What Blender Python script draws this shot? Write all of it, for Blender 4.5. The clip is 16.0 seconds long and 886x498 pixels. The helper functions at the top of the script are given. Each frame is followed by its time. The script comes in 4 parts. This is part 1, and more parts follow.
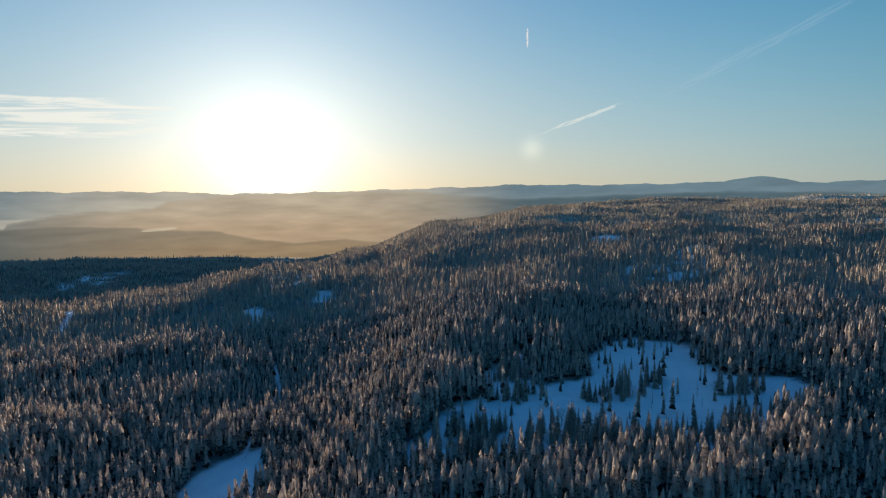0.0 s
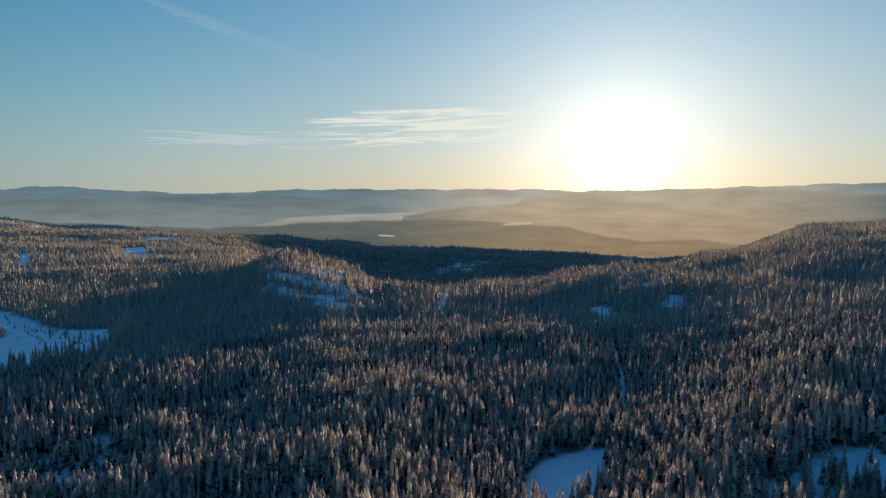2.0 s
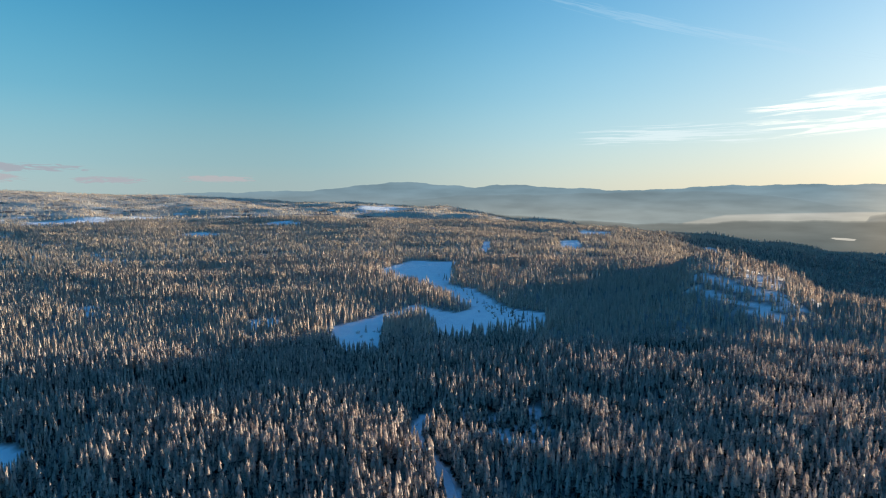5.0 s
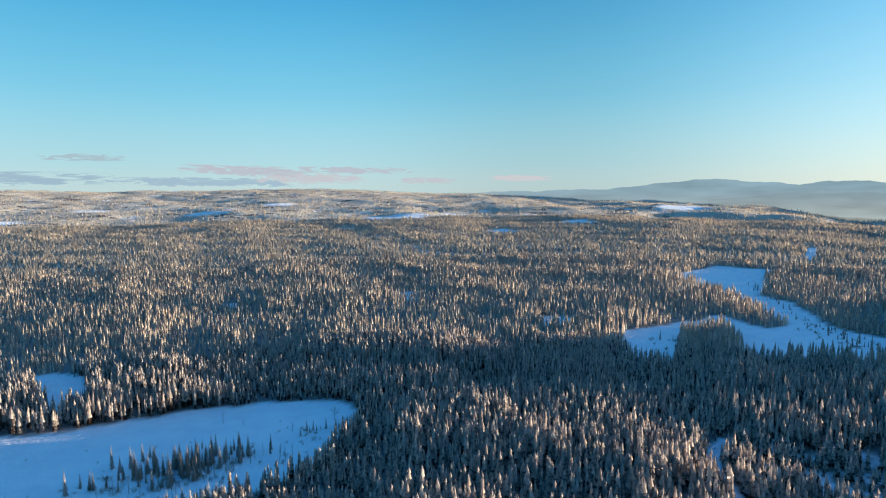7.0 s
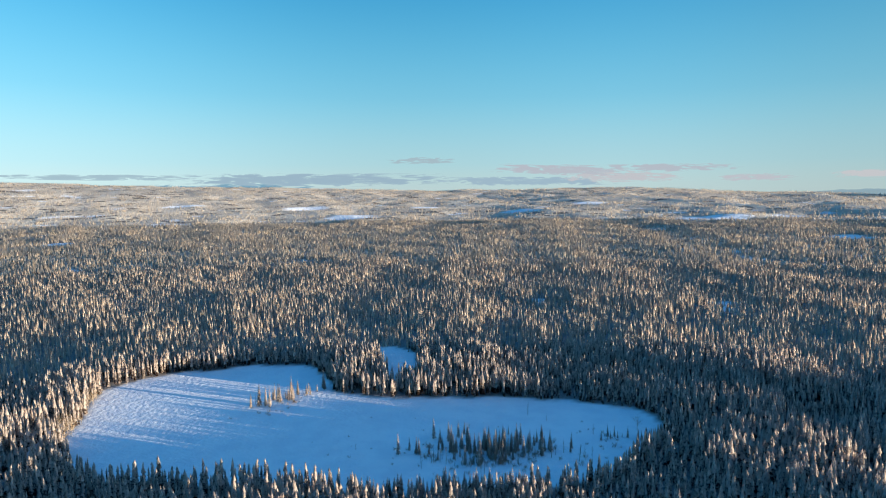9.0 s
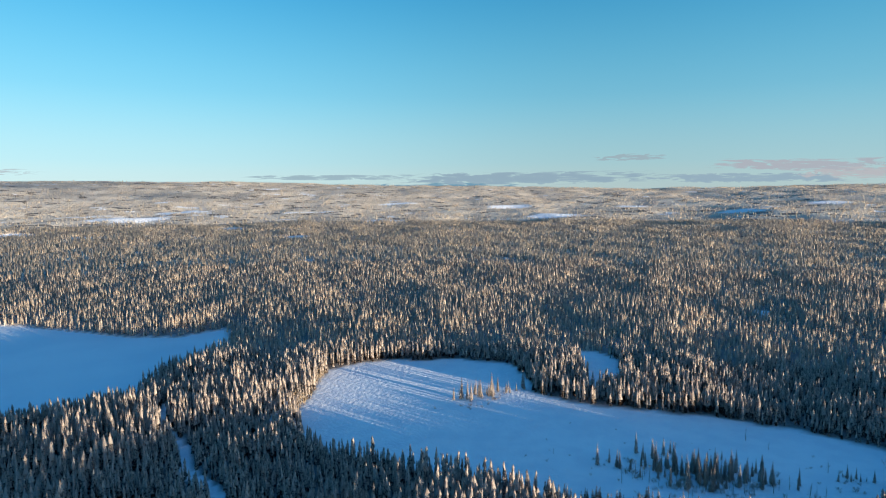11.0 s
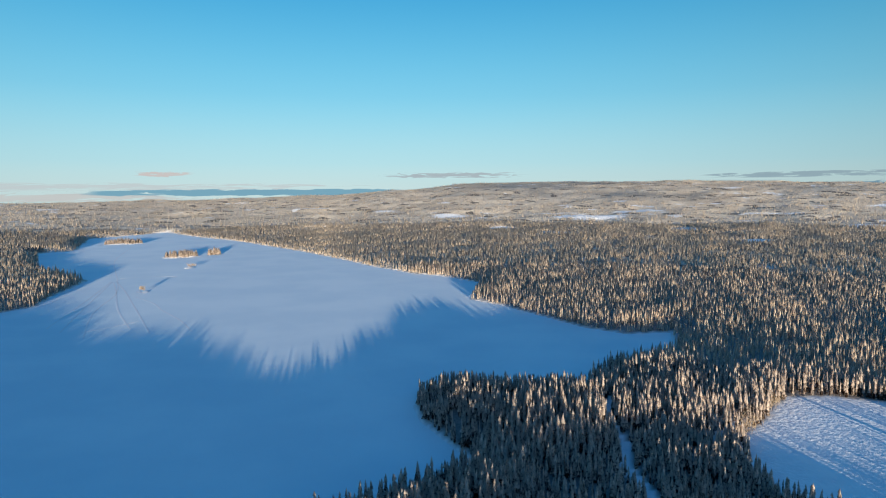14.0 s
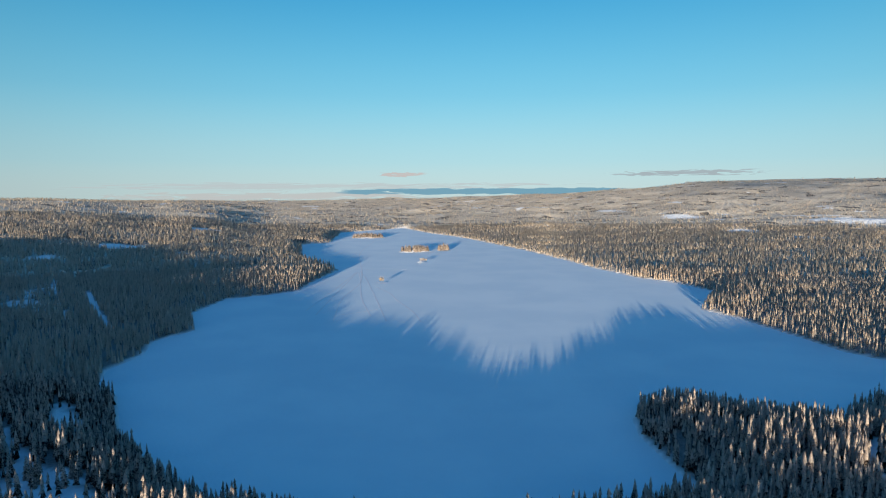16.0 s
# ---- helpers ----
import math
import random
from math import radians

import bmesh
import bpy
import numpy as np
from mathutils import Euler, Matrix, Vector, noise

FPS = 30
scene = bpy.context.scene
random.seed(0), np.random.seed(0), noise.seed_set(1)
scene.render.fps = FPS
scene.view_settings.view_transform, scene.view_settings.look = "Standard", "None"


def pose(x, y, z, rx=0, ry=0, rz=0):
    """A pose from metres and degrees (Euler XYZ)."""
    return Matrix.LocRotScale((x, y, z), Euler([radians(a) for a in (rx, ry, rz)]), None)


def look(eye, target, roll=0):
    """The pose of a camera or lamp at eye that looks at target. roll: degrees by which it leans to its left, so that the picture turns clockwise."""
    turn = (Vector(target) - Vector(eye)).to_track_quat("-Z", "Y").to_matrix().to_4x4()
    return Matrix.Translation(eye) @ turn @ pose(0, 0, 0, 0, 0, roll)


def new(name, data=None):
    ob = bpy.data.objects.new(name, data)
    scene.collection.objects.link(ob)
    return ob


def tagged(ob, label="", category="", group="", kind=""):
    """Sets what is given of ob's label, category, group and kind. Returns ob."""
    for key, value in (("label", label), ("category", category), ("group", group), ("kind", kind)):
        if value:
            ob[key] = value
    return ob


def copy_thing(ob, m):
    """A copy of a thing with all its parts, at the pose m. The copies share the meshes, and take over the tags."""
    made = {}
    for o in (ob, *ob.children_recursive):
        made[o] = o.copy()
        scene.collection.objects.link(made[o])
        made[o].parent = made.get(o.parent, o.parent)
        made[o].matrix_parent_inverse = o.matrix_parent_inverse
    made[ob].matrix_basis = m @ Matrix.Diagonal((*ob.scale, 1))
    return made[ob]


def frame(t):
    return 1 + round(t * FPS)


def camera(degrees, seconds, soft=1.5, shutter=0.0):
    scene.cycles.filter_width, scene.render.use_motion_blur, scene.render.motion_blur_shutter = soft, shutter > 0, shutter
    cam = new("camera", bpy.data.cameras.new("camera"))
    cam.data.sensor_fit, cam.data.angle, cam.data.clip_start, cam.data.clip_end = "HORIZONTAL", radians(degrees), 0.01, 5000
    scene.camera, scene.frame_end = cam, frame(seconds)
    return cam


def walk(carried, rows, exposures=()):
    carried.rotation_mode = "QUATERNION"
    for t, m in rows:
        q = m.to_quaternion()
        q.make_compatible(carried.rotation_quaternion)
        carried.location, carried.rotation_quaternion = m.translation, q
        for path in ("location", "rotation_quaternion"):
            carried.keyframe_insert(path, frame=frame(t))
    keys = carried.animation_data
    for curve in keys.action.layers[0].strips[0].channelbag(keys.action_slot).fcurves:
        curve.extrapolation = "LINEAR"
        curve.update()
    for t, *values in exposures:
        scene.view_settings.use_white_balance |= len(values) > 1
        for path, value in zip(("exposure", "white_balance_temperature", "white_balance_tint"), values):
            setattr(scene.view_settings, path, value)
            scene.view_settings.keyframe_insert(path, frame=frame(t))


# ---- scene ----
# The flight: a drone hangs over a wooded hill beside a frozen lake and turns to its left, rising slowly.
cam = camera(71.6, 16.0, soft=1.1)
ROWS = [
    (0.0, 0.0, 0.0, 115.0, -4.76, 0.61, 0.0), (0.5, -1.0, -0.4, 116.0, -4.7, 0.43, 9.78),
    (1.0, -1.5, -0.5, 116.6, -4.75, 0.29, 17.05), (1.5, -1.9, -0.4, 117.1, -4.77, 0.25, 24.23),
    (2.0, -2.4, 0.1, 117.4, -4.79, 0.27, 31.72), (2.5, -2.8, 0.6, 117.7, -4.82, 0.18, 40.15),
    (3.0, -3.2, 0.8, 117.9, -4.85, 0.24, 47.38), (3.5, -3.4, 0.6, 118.2, -4.86, 0.22, 53.6),
    (6.0, -2.1, -0.8, 120.2, -4.97, 0.31, 82.59), (6.5, -2.1, -0.7, 120.7, -4.97, 0.29, 89.91),
    (7.0, -2.1, -0.7, 121.3, -4.98, 0.33, 97.16), (7.5, -2.0, -0.8, 121.8, -4.99, 0.31, 104.3),
    (8.0, -2.1, -1.2, 122.4, -5.01, 0.29, 111.37), (8.5, -2.3, -1.5, 122.9, -5.0, 0.28, 118.53),
    (9.0, -2.5, -1.9, 123.4, -5.02, 0.24, 125.32), (11.5, -2.3, -3.3, 126.2, -5.15, 0.2, 149.01),
    (12.0, -2.4, -3.6, 126.7, -5.14, 0.18, 155.06), (12.5, -2.6, -3.7, 127.3, -5.15, 0.26, 162.02),
    (13.0, -2.7, -4.0, 127.8, -5.16, 0.31, 169.37), (13.5, -2.5, -4.2, 128.4, -5.14, 0.3, 176.85),
    (14.0, -2.2, -4.3, 129.0, -5.12, 0.29, 184.55), (14.5, -2.0, -4.1, 129.5, -5.12, 0.3, 192.15),
    (15.0, -1.9, -4.1, 130.2, -5.11, 0.28, 199.62), (15.5, -2.2, -4.2, 131.1, -5.16, 0.24, 203.6),
    (16.0, -2.5, -4.2, 131.9, -5.18, 0.23, 205.11),
]
EXPOSURES = [(0.0, 1.18), (1.5, 1.12), (2.75, 1.06), (3.6, 1.26), (6.0, 1.9), (7.2, 2.04), (9.0, 1.94), (11.5, 1.72), (12.5, 1.62), (16.0, 1.45)]
DIM = 0.33          # sky light against the camera's exposure
walk(cam, [(t, pose(x, y, z, 90 + pitch, roll, yaw)) for t, x, y, z, pitch, roll, yaw in ROWS], EXPOSURES)

# ---- light ----
SUN_AZ, SUN_EL = 15.6, 3.3          # degrees to the left of +y, degrees over the horizon
sun_way = Vector((-math.sin(radians(SUN_AZ)) * math.cos(radians(SUN_EL)), math.cos(radians(SUN_AZ)) * math.cos(radians(SUN_EL)), math.sin(radians(SUN_EL))))
sun = new("sun", bpy.data.lights.new("sun", "SUN"))
sun.data.energy, sun.data.angle, sun.data.color = 5.0, radians(0.5), (1.0, 0.85, 0.63)
sun.matrix_world = look((0, 0, 900), Vector((0, 0, 900)) - sun_way)


def build_world():
    world = bpy.data.worlds.new("winter_sky")
    scene.world = world
    world.use_nodes = True
    n, l = world.node_tree.nodes, world.node_tree.links
    n.clear()
    out, bg = n.new("ShaderNodeOutputWorld"), n.new("ShaderNodeBackground")
    tc, sep = n.new("ShaderNodeTexCoord"), n.new("ShaderNodeSeparateXYZ")
    l.new(tc.outputs["Generated"], sep.inputs[0])

    def mth(op, a, b=None, c=None, clamp=False):
        m = n.new("ShaderNodeMath")
        m.operation, m.use_clamp = op, clamp
        for i, v in enumerate((a, b, c)):
            if v is None:
                continue
            if isinstance(v, (int, float)):
                m.inputs[i].default_value = v
            else:
                l.new(v, m.inputs[i])
        return m.outputs[0]

    def ramp(fac, stops):
        r = n.new("ShaderNodeValToRGB")
        r.color_ramp.interpolation = "B_SPLINE"
        e = r.color_ramp.elements
        while len(e) < len(stops):
            e.new(0.5)
        for i, (p, c) in enumerate(stops):
            e[i].position, e[i].color = p, (*c, 1)
        l.new(fac, r.inputs[0])
        return r.outputs[0]

    def mix(kind, fac, a, b):
        m = n.new("ShaderNodeMix")
        m.data_type, m.blend_type, m.clamp_factor = "RGBA", kind, True
        for s, v in ((m.inputs[0], fac), (m.inputs[6], a), (m.inputs[7], b)):
            if isinstance(v, (int, float)):
                s.default_value = v
            elif isinstance(v, tuple):
                s.default_value = (*v, 1)
            else:
                l.new(v, s)
        return m.outputs[2]

    sky = n.new("ShaderNodeTexSky")
    sky.sky_type, sky.sun_disc = "NISHITA", False
    sky.sun_elevation, sky.sun_rotation = radians(SUN_EL), radians(-SUN_AZ)
    sky.air_density, sky.dust_density, sky.ozone_density = 1.0, 0.6, 1.6
    # height in the sky as 0..1 over the lowest 40 degrees
    elev = mth("MULTIPLY", mth("ARCSINE", sep.outputs[2]), 180 / math.pi)
    up = mth("DIVIDE", elev, 40.0, clamp=True)
    sunside = n.new("ShaderNodeVectorMath")
    sunside.operation = "DOT_PRODUCT"
    l.new(tc.outputs["Generated"], sunside.inputs[0])
    sunside.inputs[1].default_value = sun_way
    ang = mth("MULTIPLY", mth("ARCCOSINE", sunside.outputs["Value"]), 180 / math.pi)
    away = ramp(up, [(0.0, (0.56, 0.70, 0.70)), (0.07, (0.47, 0.74, 0.79)), (0.22, (0.19, 0.63, 0.86)), (0.45, (0.035, 0.37, 0.71)), (0.72, (0.012, 0.215, 0.57)), (1.0, (0.006, 0.15, 0.45))])
    near = ramp(up, [(0.0, (0.76, 0.59, 0.33)), (0.05, (0.76, 0.67, 0.46)), (0.13, (0.60, 0.71, 0.72)), (0.35, (0.17, 0.46, 0.73)), (0.6, (0.03, 0.265, 0.62)), (1.0, (0.006, 0.15, 0.45))])
    side = mth("SUBTRACT", 1.0, mth("DIVIDE", mth("SUBTRACT", ang, 8.0), 58.0, clamp=True), clamp=True)
    grad = mix("MIX", side, away, near)
    dip = mth("SUBTRACT", 1.0, mth("MULTIPLY", mth("EXPONENT", mth("MULTIPLY", mth("POWER", mth("DIVIDE", mth("SUBTRACT", ang, 70.0), 22.0), 2.0), -1.0)), 0.33))
    pale = mth("SUBTRACT", 1.0, mth("MULTIPLY", mth("EXPONENT", mth("MULTIPLY", mth("POWER", mth("DIVIDE", mth("SUBTRACT", ang, 112.0), 26.0), 2.0), -1.0)), 0.24))
    grad = mix("MULTIPLY", 1.0, grad, mth("MULTIPLY", mth("MULTIPLY", dip, pale), mth("ADD", 1.0, mth("MULTIPLY", mth("EXPONENT", mth("MULTIPLY", mth("POWER", mth("DIVIDE", mth("SUBTRACT", ang, 180.0), 40.0), 2.0), -1.0)), 0.16))))
    base = mix("MIX", 0.06, grad, mix("MULTIPLY", 1.0, sky.outputs[0], (0.09, 0.09, 0.09)))
    # the glow of the low sun in thin haze
    glow = mth("ADD", mth("MULTIPLY", mth("EXPONENT", mth("MULTIPLY", mth("POWER", mth("DIVIDE", ang, 4.0), 2.0), -1.0)), 0.25),
               mth("ADD", mth("MULTIPLY", mth("EXPONENT", mth("DIVIDE", ang, -8.0)), 1.08), mth("MULTIPLY", mth("EXPONENT", mth("DIVIDE", ang, -20.0)), 0.46)))
    lit = mix("ADD", 1.0, base, mix("MULTIPLY", 1.0, (1.0, 0.95, 0.80), glow))
    # a faint mock sun stands beside the sun
    mock = n.new("ShaderNodeVectorMath")
    mock.operation = "DOT_PRODUCT"
    l.new(tc.outputs["Generated"], mock.inputs[0])
    mock.inputs[1].default_value = Vector((math.sin(radians(8.2)), math.cos(radians(8.2)), math.tan(radians(4.4)))).normalized()
    dog = mth("EXPONENT", mth("MULTIPLY", mth("POWER", mth("DIVIDE", mth("MULTIPLY", mth("ARCCOSINE", mock.outputs["Value"]), 180 / math.pi), 0.9), 2.0), -1.0))
    lit = mix("ADD", 1.0, lit, mix("MULTIPLY", 1.0, (0.22, 0.19, 0.13), dog))
    l.new(lit, bg.inputs[0])
    bg.inputs[1].default_value = DIM
    l.new(bg.outputs[0], out.inputs[0])


build_world()

# ---- materials ----


def nodes(name):
    m = bpy.data.materials.new(name)
    m.use_nodes = True
    n, l = m.node_tree.nodes, m.node_tree.links
    return m, n, l, n["Principled BSDF"]


def put(n, l, kind, links=(), **values):
    x = n.new(kind)
    for k, v in values.items():
        x.inputs[k.replace("_", " ")].default_value = v
    for k, v in links:
        l.new(v, x.inputs[k])
    return x


def blend(n, l, fac, a, b):
    m = n.new("ShaderNodeMix")
    m.data_type = "RGBA"
    for s, v in ((m.inputs[0], fac), (m.inputs[6], a), (m.inputs[7], b)):
        if isinstance(v, float):
            s.default_value = v
        elif isinstance(v, tuple):
            s.default_value = (*v, 1)
        else:
            l.new(v, s)
    return m.outputs[2]


def band(n, l, value, low, high):
    m = n.new("ShaderNodeMapRange")
    m.interpolation_type = "SMOOTHSTEP"
    m.inputs[1].default_value, m.inputs[2].default_value = low, high
    l.new(value, m.inputs[0])
    return m.outputs[0]


def mat_ground():
    m, n, l, b = nodes("snowy_forest_floor")
    geo = n.new("ShaderNodeNewGeometry")
    att = n.new("ShaderNodeAttribute")
    att.attribute_name = "wood"
    fine = put(n, l, "ShaderNodeTexNoise", [("Vector", geo.outputs["Position"])], Scale=0.9, Detail=5.0)
    mid = put(n, l, "ShaderNodeTexNoise", [("Vector", geo.outputs["Position"])], Scale=0.09, Detail=4.0)
    wide = put(n, l, "ShaderNodeTexNoise", [("Vector", geo.outputs["Position"])], Scale=0.006, Detail=4.0)
    snow = blend(n, l, band(n, l, mid.outputs[0], 0.35, 0.7), (0.92, 0.93, 0.95), (0.84, 0.86, 0.90))
    # snowy floor under the trees, painted dark for the shade between them
    shaded_floor = blend(n, l, band(n, l, fine.outputs[0], 0.35, 0.62), (0.05, 0.036, 0.028), (0.19, 0.155, 0.13))
    # distant frosted crowns, painted paler and golden for the low sun they catch
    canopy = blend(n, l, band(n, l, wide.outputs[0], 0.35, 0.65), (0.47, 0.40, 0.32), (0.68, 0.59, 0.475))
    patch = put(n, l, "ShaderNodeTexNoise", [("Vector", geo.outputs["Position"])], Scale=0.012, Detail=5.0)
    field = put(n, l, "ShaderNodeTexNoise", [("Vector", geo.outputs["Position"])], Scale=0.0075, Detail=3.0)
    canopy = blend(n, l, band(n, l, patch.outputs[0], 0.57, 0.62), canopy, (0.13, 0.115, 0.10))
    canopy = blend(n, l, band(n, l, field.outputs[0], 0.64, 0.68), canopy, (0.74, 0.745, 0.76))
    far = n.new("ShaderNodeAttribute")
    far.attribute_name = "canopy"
    cover = blend(n, l, far.outputs["Fac"], shaded_floor, canopy)
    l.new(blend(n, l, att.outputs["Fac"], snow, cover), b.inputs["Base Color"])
    b.inputs["Roughness"].default_value = 0.85
    drift = put(n, l, "ShaderNodeTexNoise", [("Vector", geo.outputs["Position"])], Scale=0.45, Detail=3.0)
    bump = put(n, l, "ShaderNodeBump", [("Height", drift.outputs[0])], Strength=0.8, Distance=0.55)
    wave = put(n, l, "ShaderNodeBump", [("Height", mid.outputs[0]), ("Normal", bump.outputs[0]), ("Strength", far.outputs["Fac"])], Distance=5.0)
    l.new(wave.outputs[0], b.inputs["Normal"])
    return m


def mat_ice():
    m, n, l, b = nodes("snow_on_lake_ice")
    geo = n.new("ShaderNodeNewGeometry")
    a = put(n, l, "ShaderNodeTexNoise", [("Vector", geo.outputs["Position"])], Scale=0.012, Detail=5.0)
    c = put(n, l, "ShaderNodeTexNoise", [("Vector", geo.outputs["Position"])], Scale=0.35, Detail=3.0)
    l.new(blend(n, l, band(n, l, a.outputs[0], 0.35, 0.65), (0.74, 0.84, 0.91), (0.82, 0.90, 0.95)), b.inputs["Base Color"])
    b.inputs["Roughness"].default_value = 0.7
    bump = put(n, l, "ShaderNodeBump", [("Height", c.outputs[0])], Strength=0.25, Distance=0.45)
    l.new(bump.outputs[0], b.inputs["Normal"])
    return m


def see_through(n, l, tint, share):
    """Rime lies on the upper side of boughs, and lets some of the sun through from behind."""
    a, t, mx = n.new("ShaderNodeBsdfDiffuse"), n.new("ShaderNodeBsdfTranslucent"), n.new("ShaderNodeMixShader")
    l.new(tint, a.inputs[0])
    l.new(tint, t.inputs[0])
    geo, lift, unit = n.new("ShaderNodeNewGeometry"), n.new("ShaderNodeVectorMath"), n.new("ShaderNodeVectorMath")
    unit.operation = "NORMALIZE"
    l.new(geo.outputs["Normal"], lift.inputs[0])
    lift.inputs[1].default_value = (0.0, 0.0, 0.7)
    l.new(lift.outputs[0], unit.inputs[0])
    l.new(unit.outputs[0], a.inputs["Normal"])
    mx.inputs[0].default_value = share
    l.new(a.outputs[0], mx.inputs[1])
    l.new(t.outputs[0], mx.inputs[2])
    l.new(mx.outputs[0], n["Material Output"].inputs[0])


def mat_tree(name, frost, grain, rime_dim, rime_bright):
    m, n, l, b = nodes(name)
    geo = n.new("ShaderNodeNewGeometry")
    tier = put(n, l, "ShaderNodeMapping", [("Vector", geo.outputs["Position"])], Scale=(1.0, 1.0, 1.3))
    a = put(n, l, "ShaderNodeTexNoise", [("Vector", tier.outputs[0])], Scale=grain, Detail=4.0, Roughness=0.6)
    w = put(n, l, "ShaderNodeTexNoise", [("Vector", geo.outputs["Position"])], Scale=0.02, Detail=2.0)
    rnd = geo.outputs["Random Per Island"]
    needle = blend(n, l, rnd, (0.042, 0.025, 0.020), (0.10, 0.062, 0.050))
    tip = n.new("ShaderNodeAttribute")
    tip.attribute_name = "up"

    def more(value, gain, rest):
        m = n.new("ShaderNodeMath")
        m.operation = "MULTIPLY_ADD"
        l.new(value, m.inputs[0])
        m.inputs[1].default_value = gain
        if isinstance(rest, float):
            m.inputs[2].default_value = rest
        else:
            l.new(rest, m.inputs[2])
        return m.outputs[0]

    # most rime at the top and on the ends of boughs, in ragged clots; gaps paint shade between tiers
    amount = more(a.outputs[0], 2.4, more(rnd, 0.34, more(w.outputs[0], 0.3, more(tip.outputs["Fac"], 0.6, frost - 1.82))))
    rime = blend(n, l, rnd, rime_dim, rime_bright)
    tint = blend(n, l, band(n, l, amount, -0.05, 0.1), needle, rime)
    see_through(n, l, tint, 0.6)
    return m


M_GROUND, M_ICE = mat_ground(), mat_ice()
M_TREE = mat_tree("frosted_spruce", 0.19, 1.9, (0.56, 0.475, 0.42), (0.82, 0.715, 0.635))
# farther woods: the low sun's gold is put into more and warmer rime
M_TREE_MID = mat_tree("frosted_spruce_mid_sun_tint", 0.68, 1.4, (0.64, 0.545, 0.46), (0.86, 0.75, 0.645))
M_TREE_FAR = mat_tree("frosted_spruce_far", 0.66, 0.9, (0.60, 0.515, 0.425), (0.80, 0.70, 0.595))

# ---- the lie of the land ----
REACH = np.array([0, 150, 300, 500, 750, 1050, 1500, 2200, 3200, 4700], float)
LAND = {}


def profile(az, *heights):
    """Heights of the ground, from under the drone outwards, in one direction (degrees to the left of +y)."""
    LAND[az % 360] = heights


profile(0, 6, 22, 31, 36, 44, 54, 50, 25, -100, -450)
profile(8, 6, 20, 22, 22, 26, 22, -10, -90, -230, -450)
profile(16, 6, 14, 13, 12, 38, -30, -130, -85, -200, -450)
profile(20, 6, 15, 12, 12, 32, -40, -130, -72, -195, -450)
profile(24, 6, 15, 12, 10, 22, -60, -130, -62, -190, -450)
profile(32, 6, 20, 14, 10, 6, -70, -130, -50, -180, -450)
profile(37, 6, 23, 17, 10, 20, -65, -120, -42, -170, -450)
profile(42, 6, 25, 19, 12, 50, -50, -90, -14, -150, -450)
profile(47, 6, 24, 16, 8, 60, -5, -40, 0, -120, -440)
profile(51, 6, 22, 13, 8, 28, 8, 0, 2, -110, -420)
profile(55, 6, 18, 11, 8, 12, 8, 12, 10, -70, -350)
profile(62, 6, 12, 8, 8, 9, 12, 16, 20, 4, -220)
profile(70, 6, 11, 8, 8, 9, 12, 20, 35, 58, 20)
profile(80, 6, 11, 8, 8, 9, 14, 22, 40, 70, 62)
profile(95, 6, 11, 7, 8, 9, 12, 18, 35, 75, 140)
profile(110, 6, 11, 6, 7, 8, 10, 15, 30, 75, 185)
profile(125, 6, 11, 6, 6, 6, 8, 12, 22, 60, 170)
profile(145, 6, 12, 6, 5, 5, 7, 10, 18, 55, 200)
profile(165, 6, 14, 6, 5, 5, 6, 8, 15, 60, 235)
profile(181, 6, 12, 4, 4, 4, 5, 8, 14, 60, 232)
profile(188, 6, 10, 3, 3, 3, 4, 6, 10, 50, 175)
profile(195, 6, 8, 3, 3, 3, 3, 4, 8, 35, 130)
profile(208, 6, 8, 3, 3, 3, 3, 3, 6, 20, 100)
profile(220, 6, 12, 4, 3, 4, 4, 8, 15, 40, 85)
profile(229, 6, 16, 10, 6, 6, 8, 16, 46, 90, 85)
profile(240, 6, 17, 12, 9, 10, 14, 26, 72, 120, 90)
# out of view: the next two are set for the shade they throw
profile(260, 6, 15, 27, 44, 56, 62, 70, 75, 90, 80)
profile(310, 6, 19, 38, 58, 74, 84, 88, 95, 95, 80)
profile(328, 6, 27, 37, 46, 54, 64, 80, 93, 97, 60)
profile(340, 6, 26, 35, 44, 54, 64, 82, 93, 90, 40)
profile(350, 6, 25, 34, 42, 50, 62, 78, 80, 20, -200)

LAKE = [(300, -226), (361, -270), (395, -281), (420, -307), (432, -347), (465, -385), (466, -434), (536, -496), (570, -581), (541, -631), (528, -673), (562, -745), (611, -887),
        (817, -1050), (1010, -1298), (977, -1372), (1198, -1747), (1141, -1982), (1128, -2066), (903, -1832), (717, -1682), (419, -1356), (275, -1175), (206, -1079), (122, -990),
        (86, -972), (15, -893), (25, -748), (-13, -713), (-47, -661), (-71, -627), (-91, -596), (-126, -570), (-168, -580), (-152, -520), (-128, -495), (-85, -460), (-59, -397),
        (-19, -393), (11, -409), (34, -403), (45, -388), (45, -365), (38, -342), (22, -315), (11, -298), (3, -283), (25, -262), (80, -225), (148, -196), (199, -186), (239, -200)]
MEADOW = [(-122, -307), (-148, -340), (-180, -383), (-211, -387), (-238, -372), (-268, -352), (-290, -324), (-283, -297), (-259, -265), (-264, -238), (-283, -211), (-300, -187),
          (-318, -159), (-327, -128), (-330, -102), (-315, -84), (-269, -83), (-240, -88), (-215, -105), (-190, -130), (-165, -165), (-148, -205), (-131, -234), (-120, -255), (-118, -280)]
INLET = [(-350, -330), (-366, -306), (-360, -281), (-330, -252), (-303, -240), (-291, -244), (-312, -272), (-335, -300)]
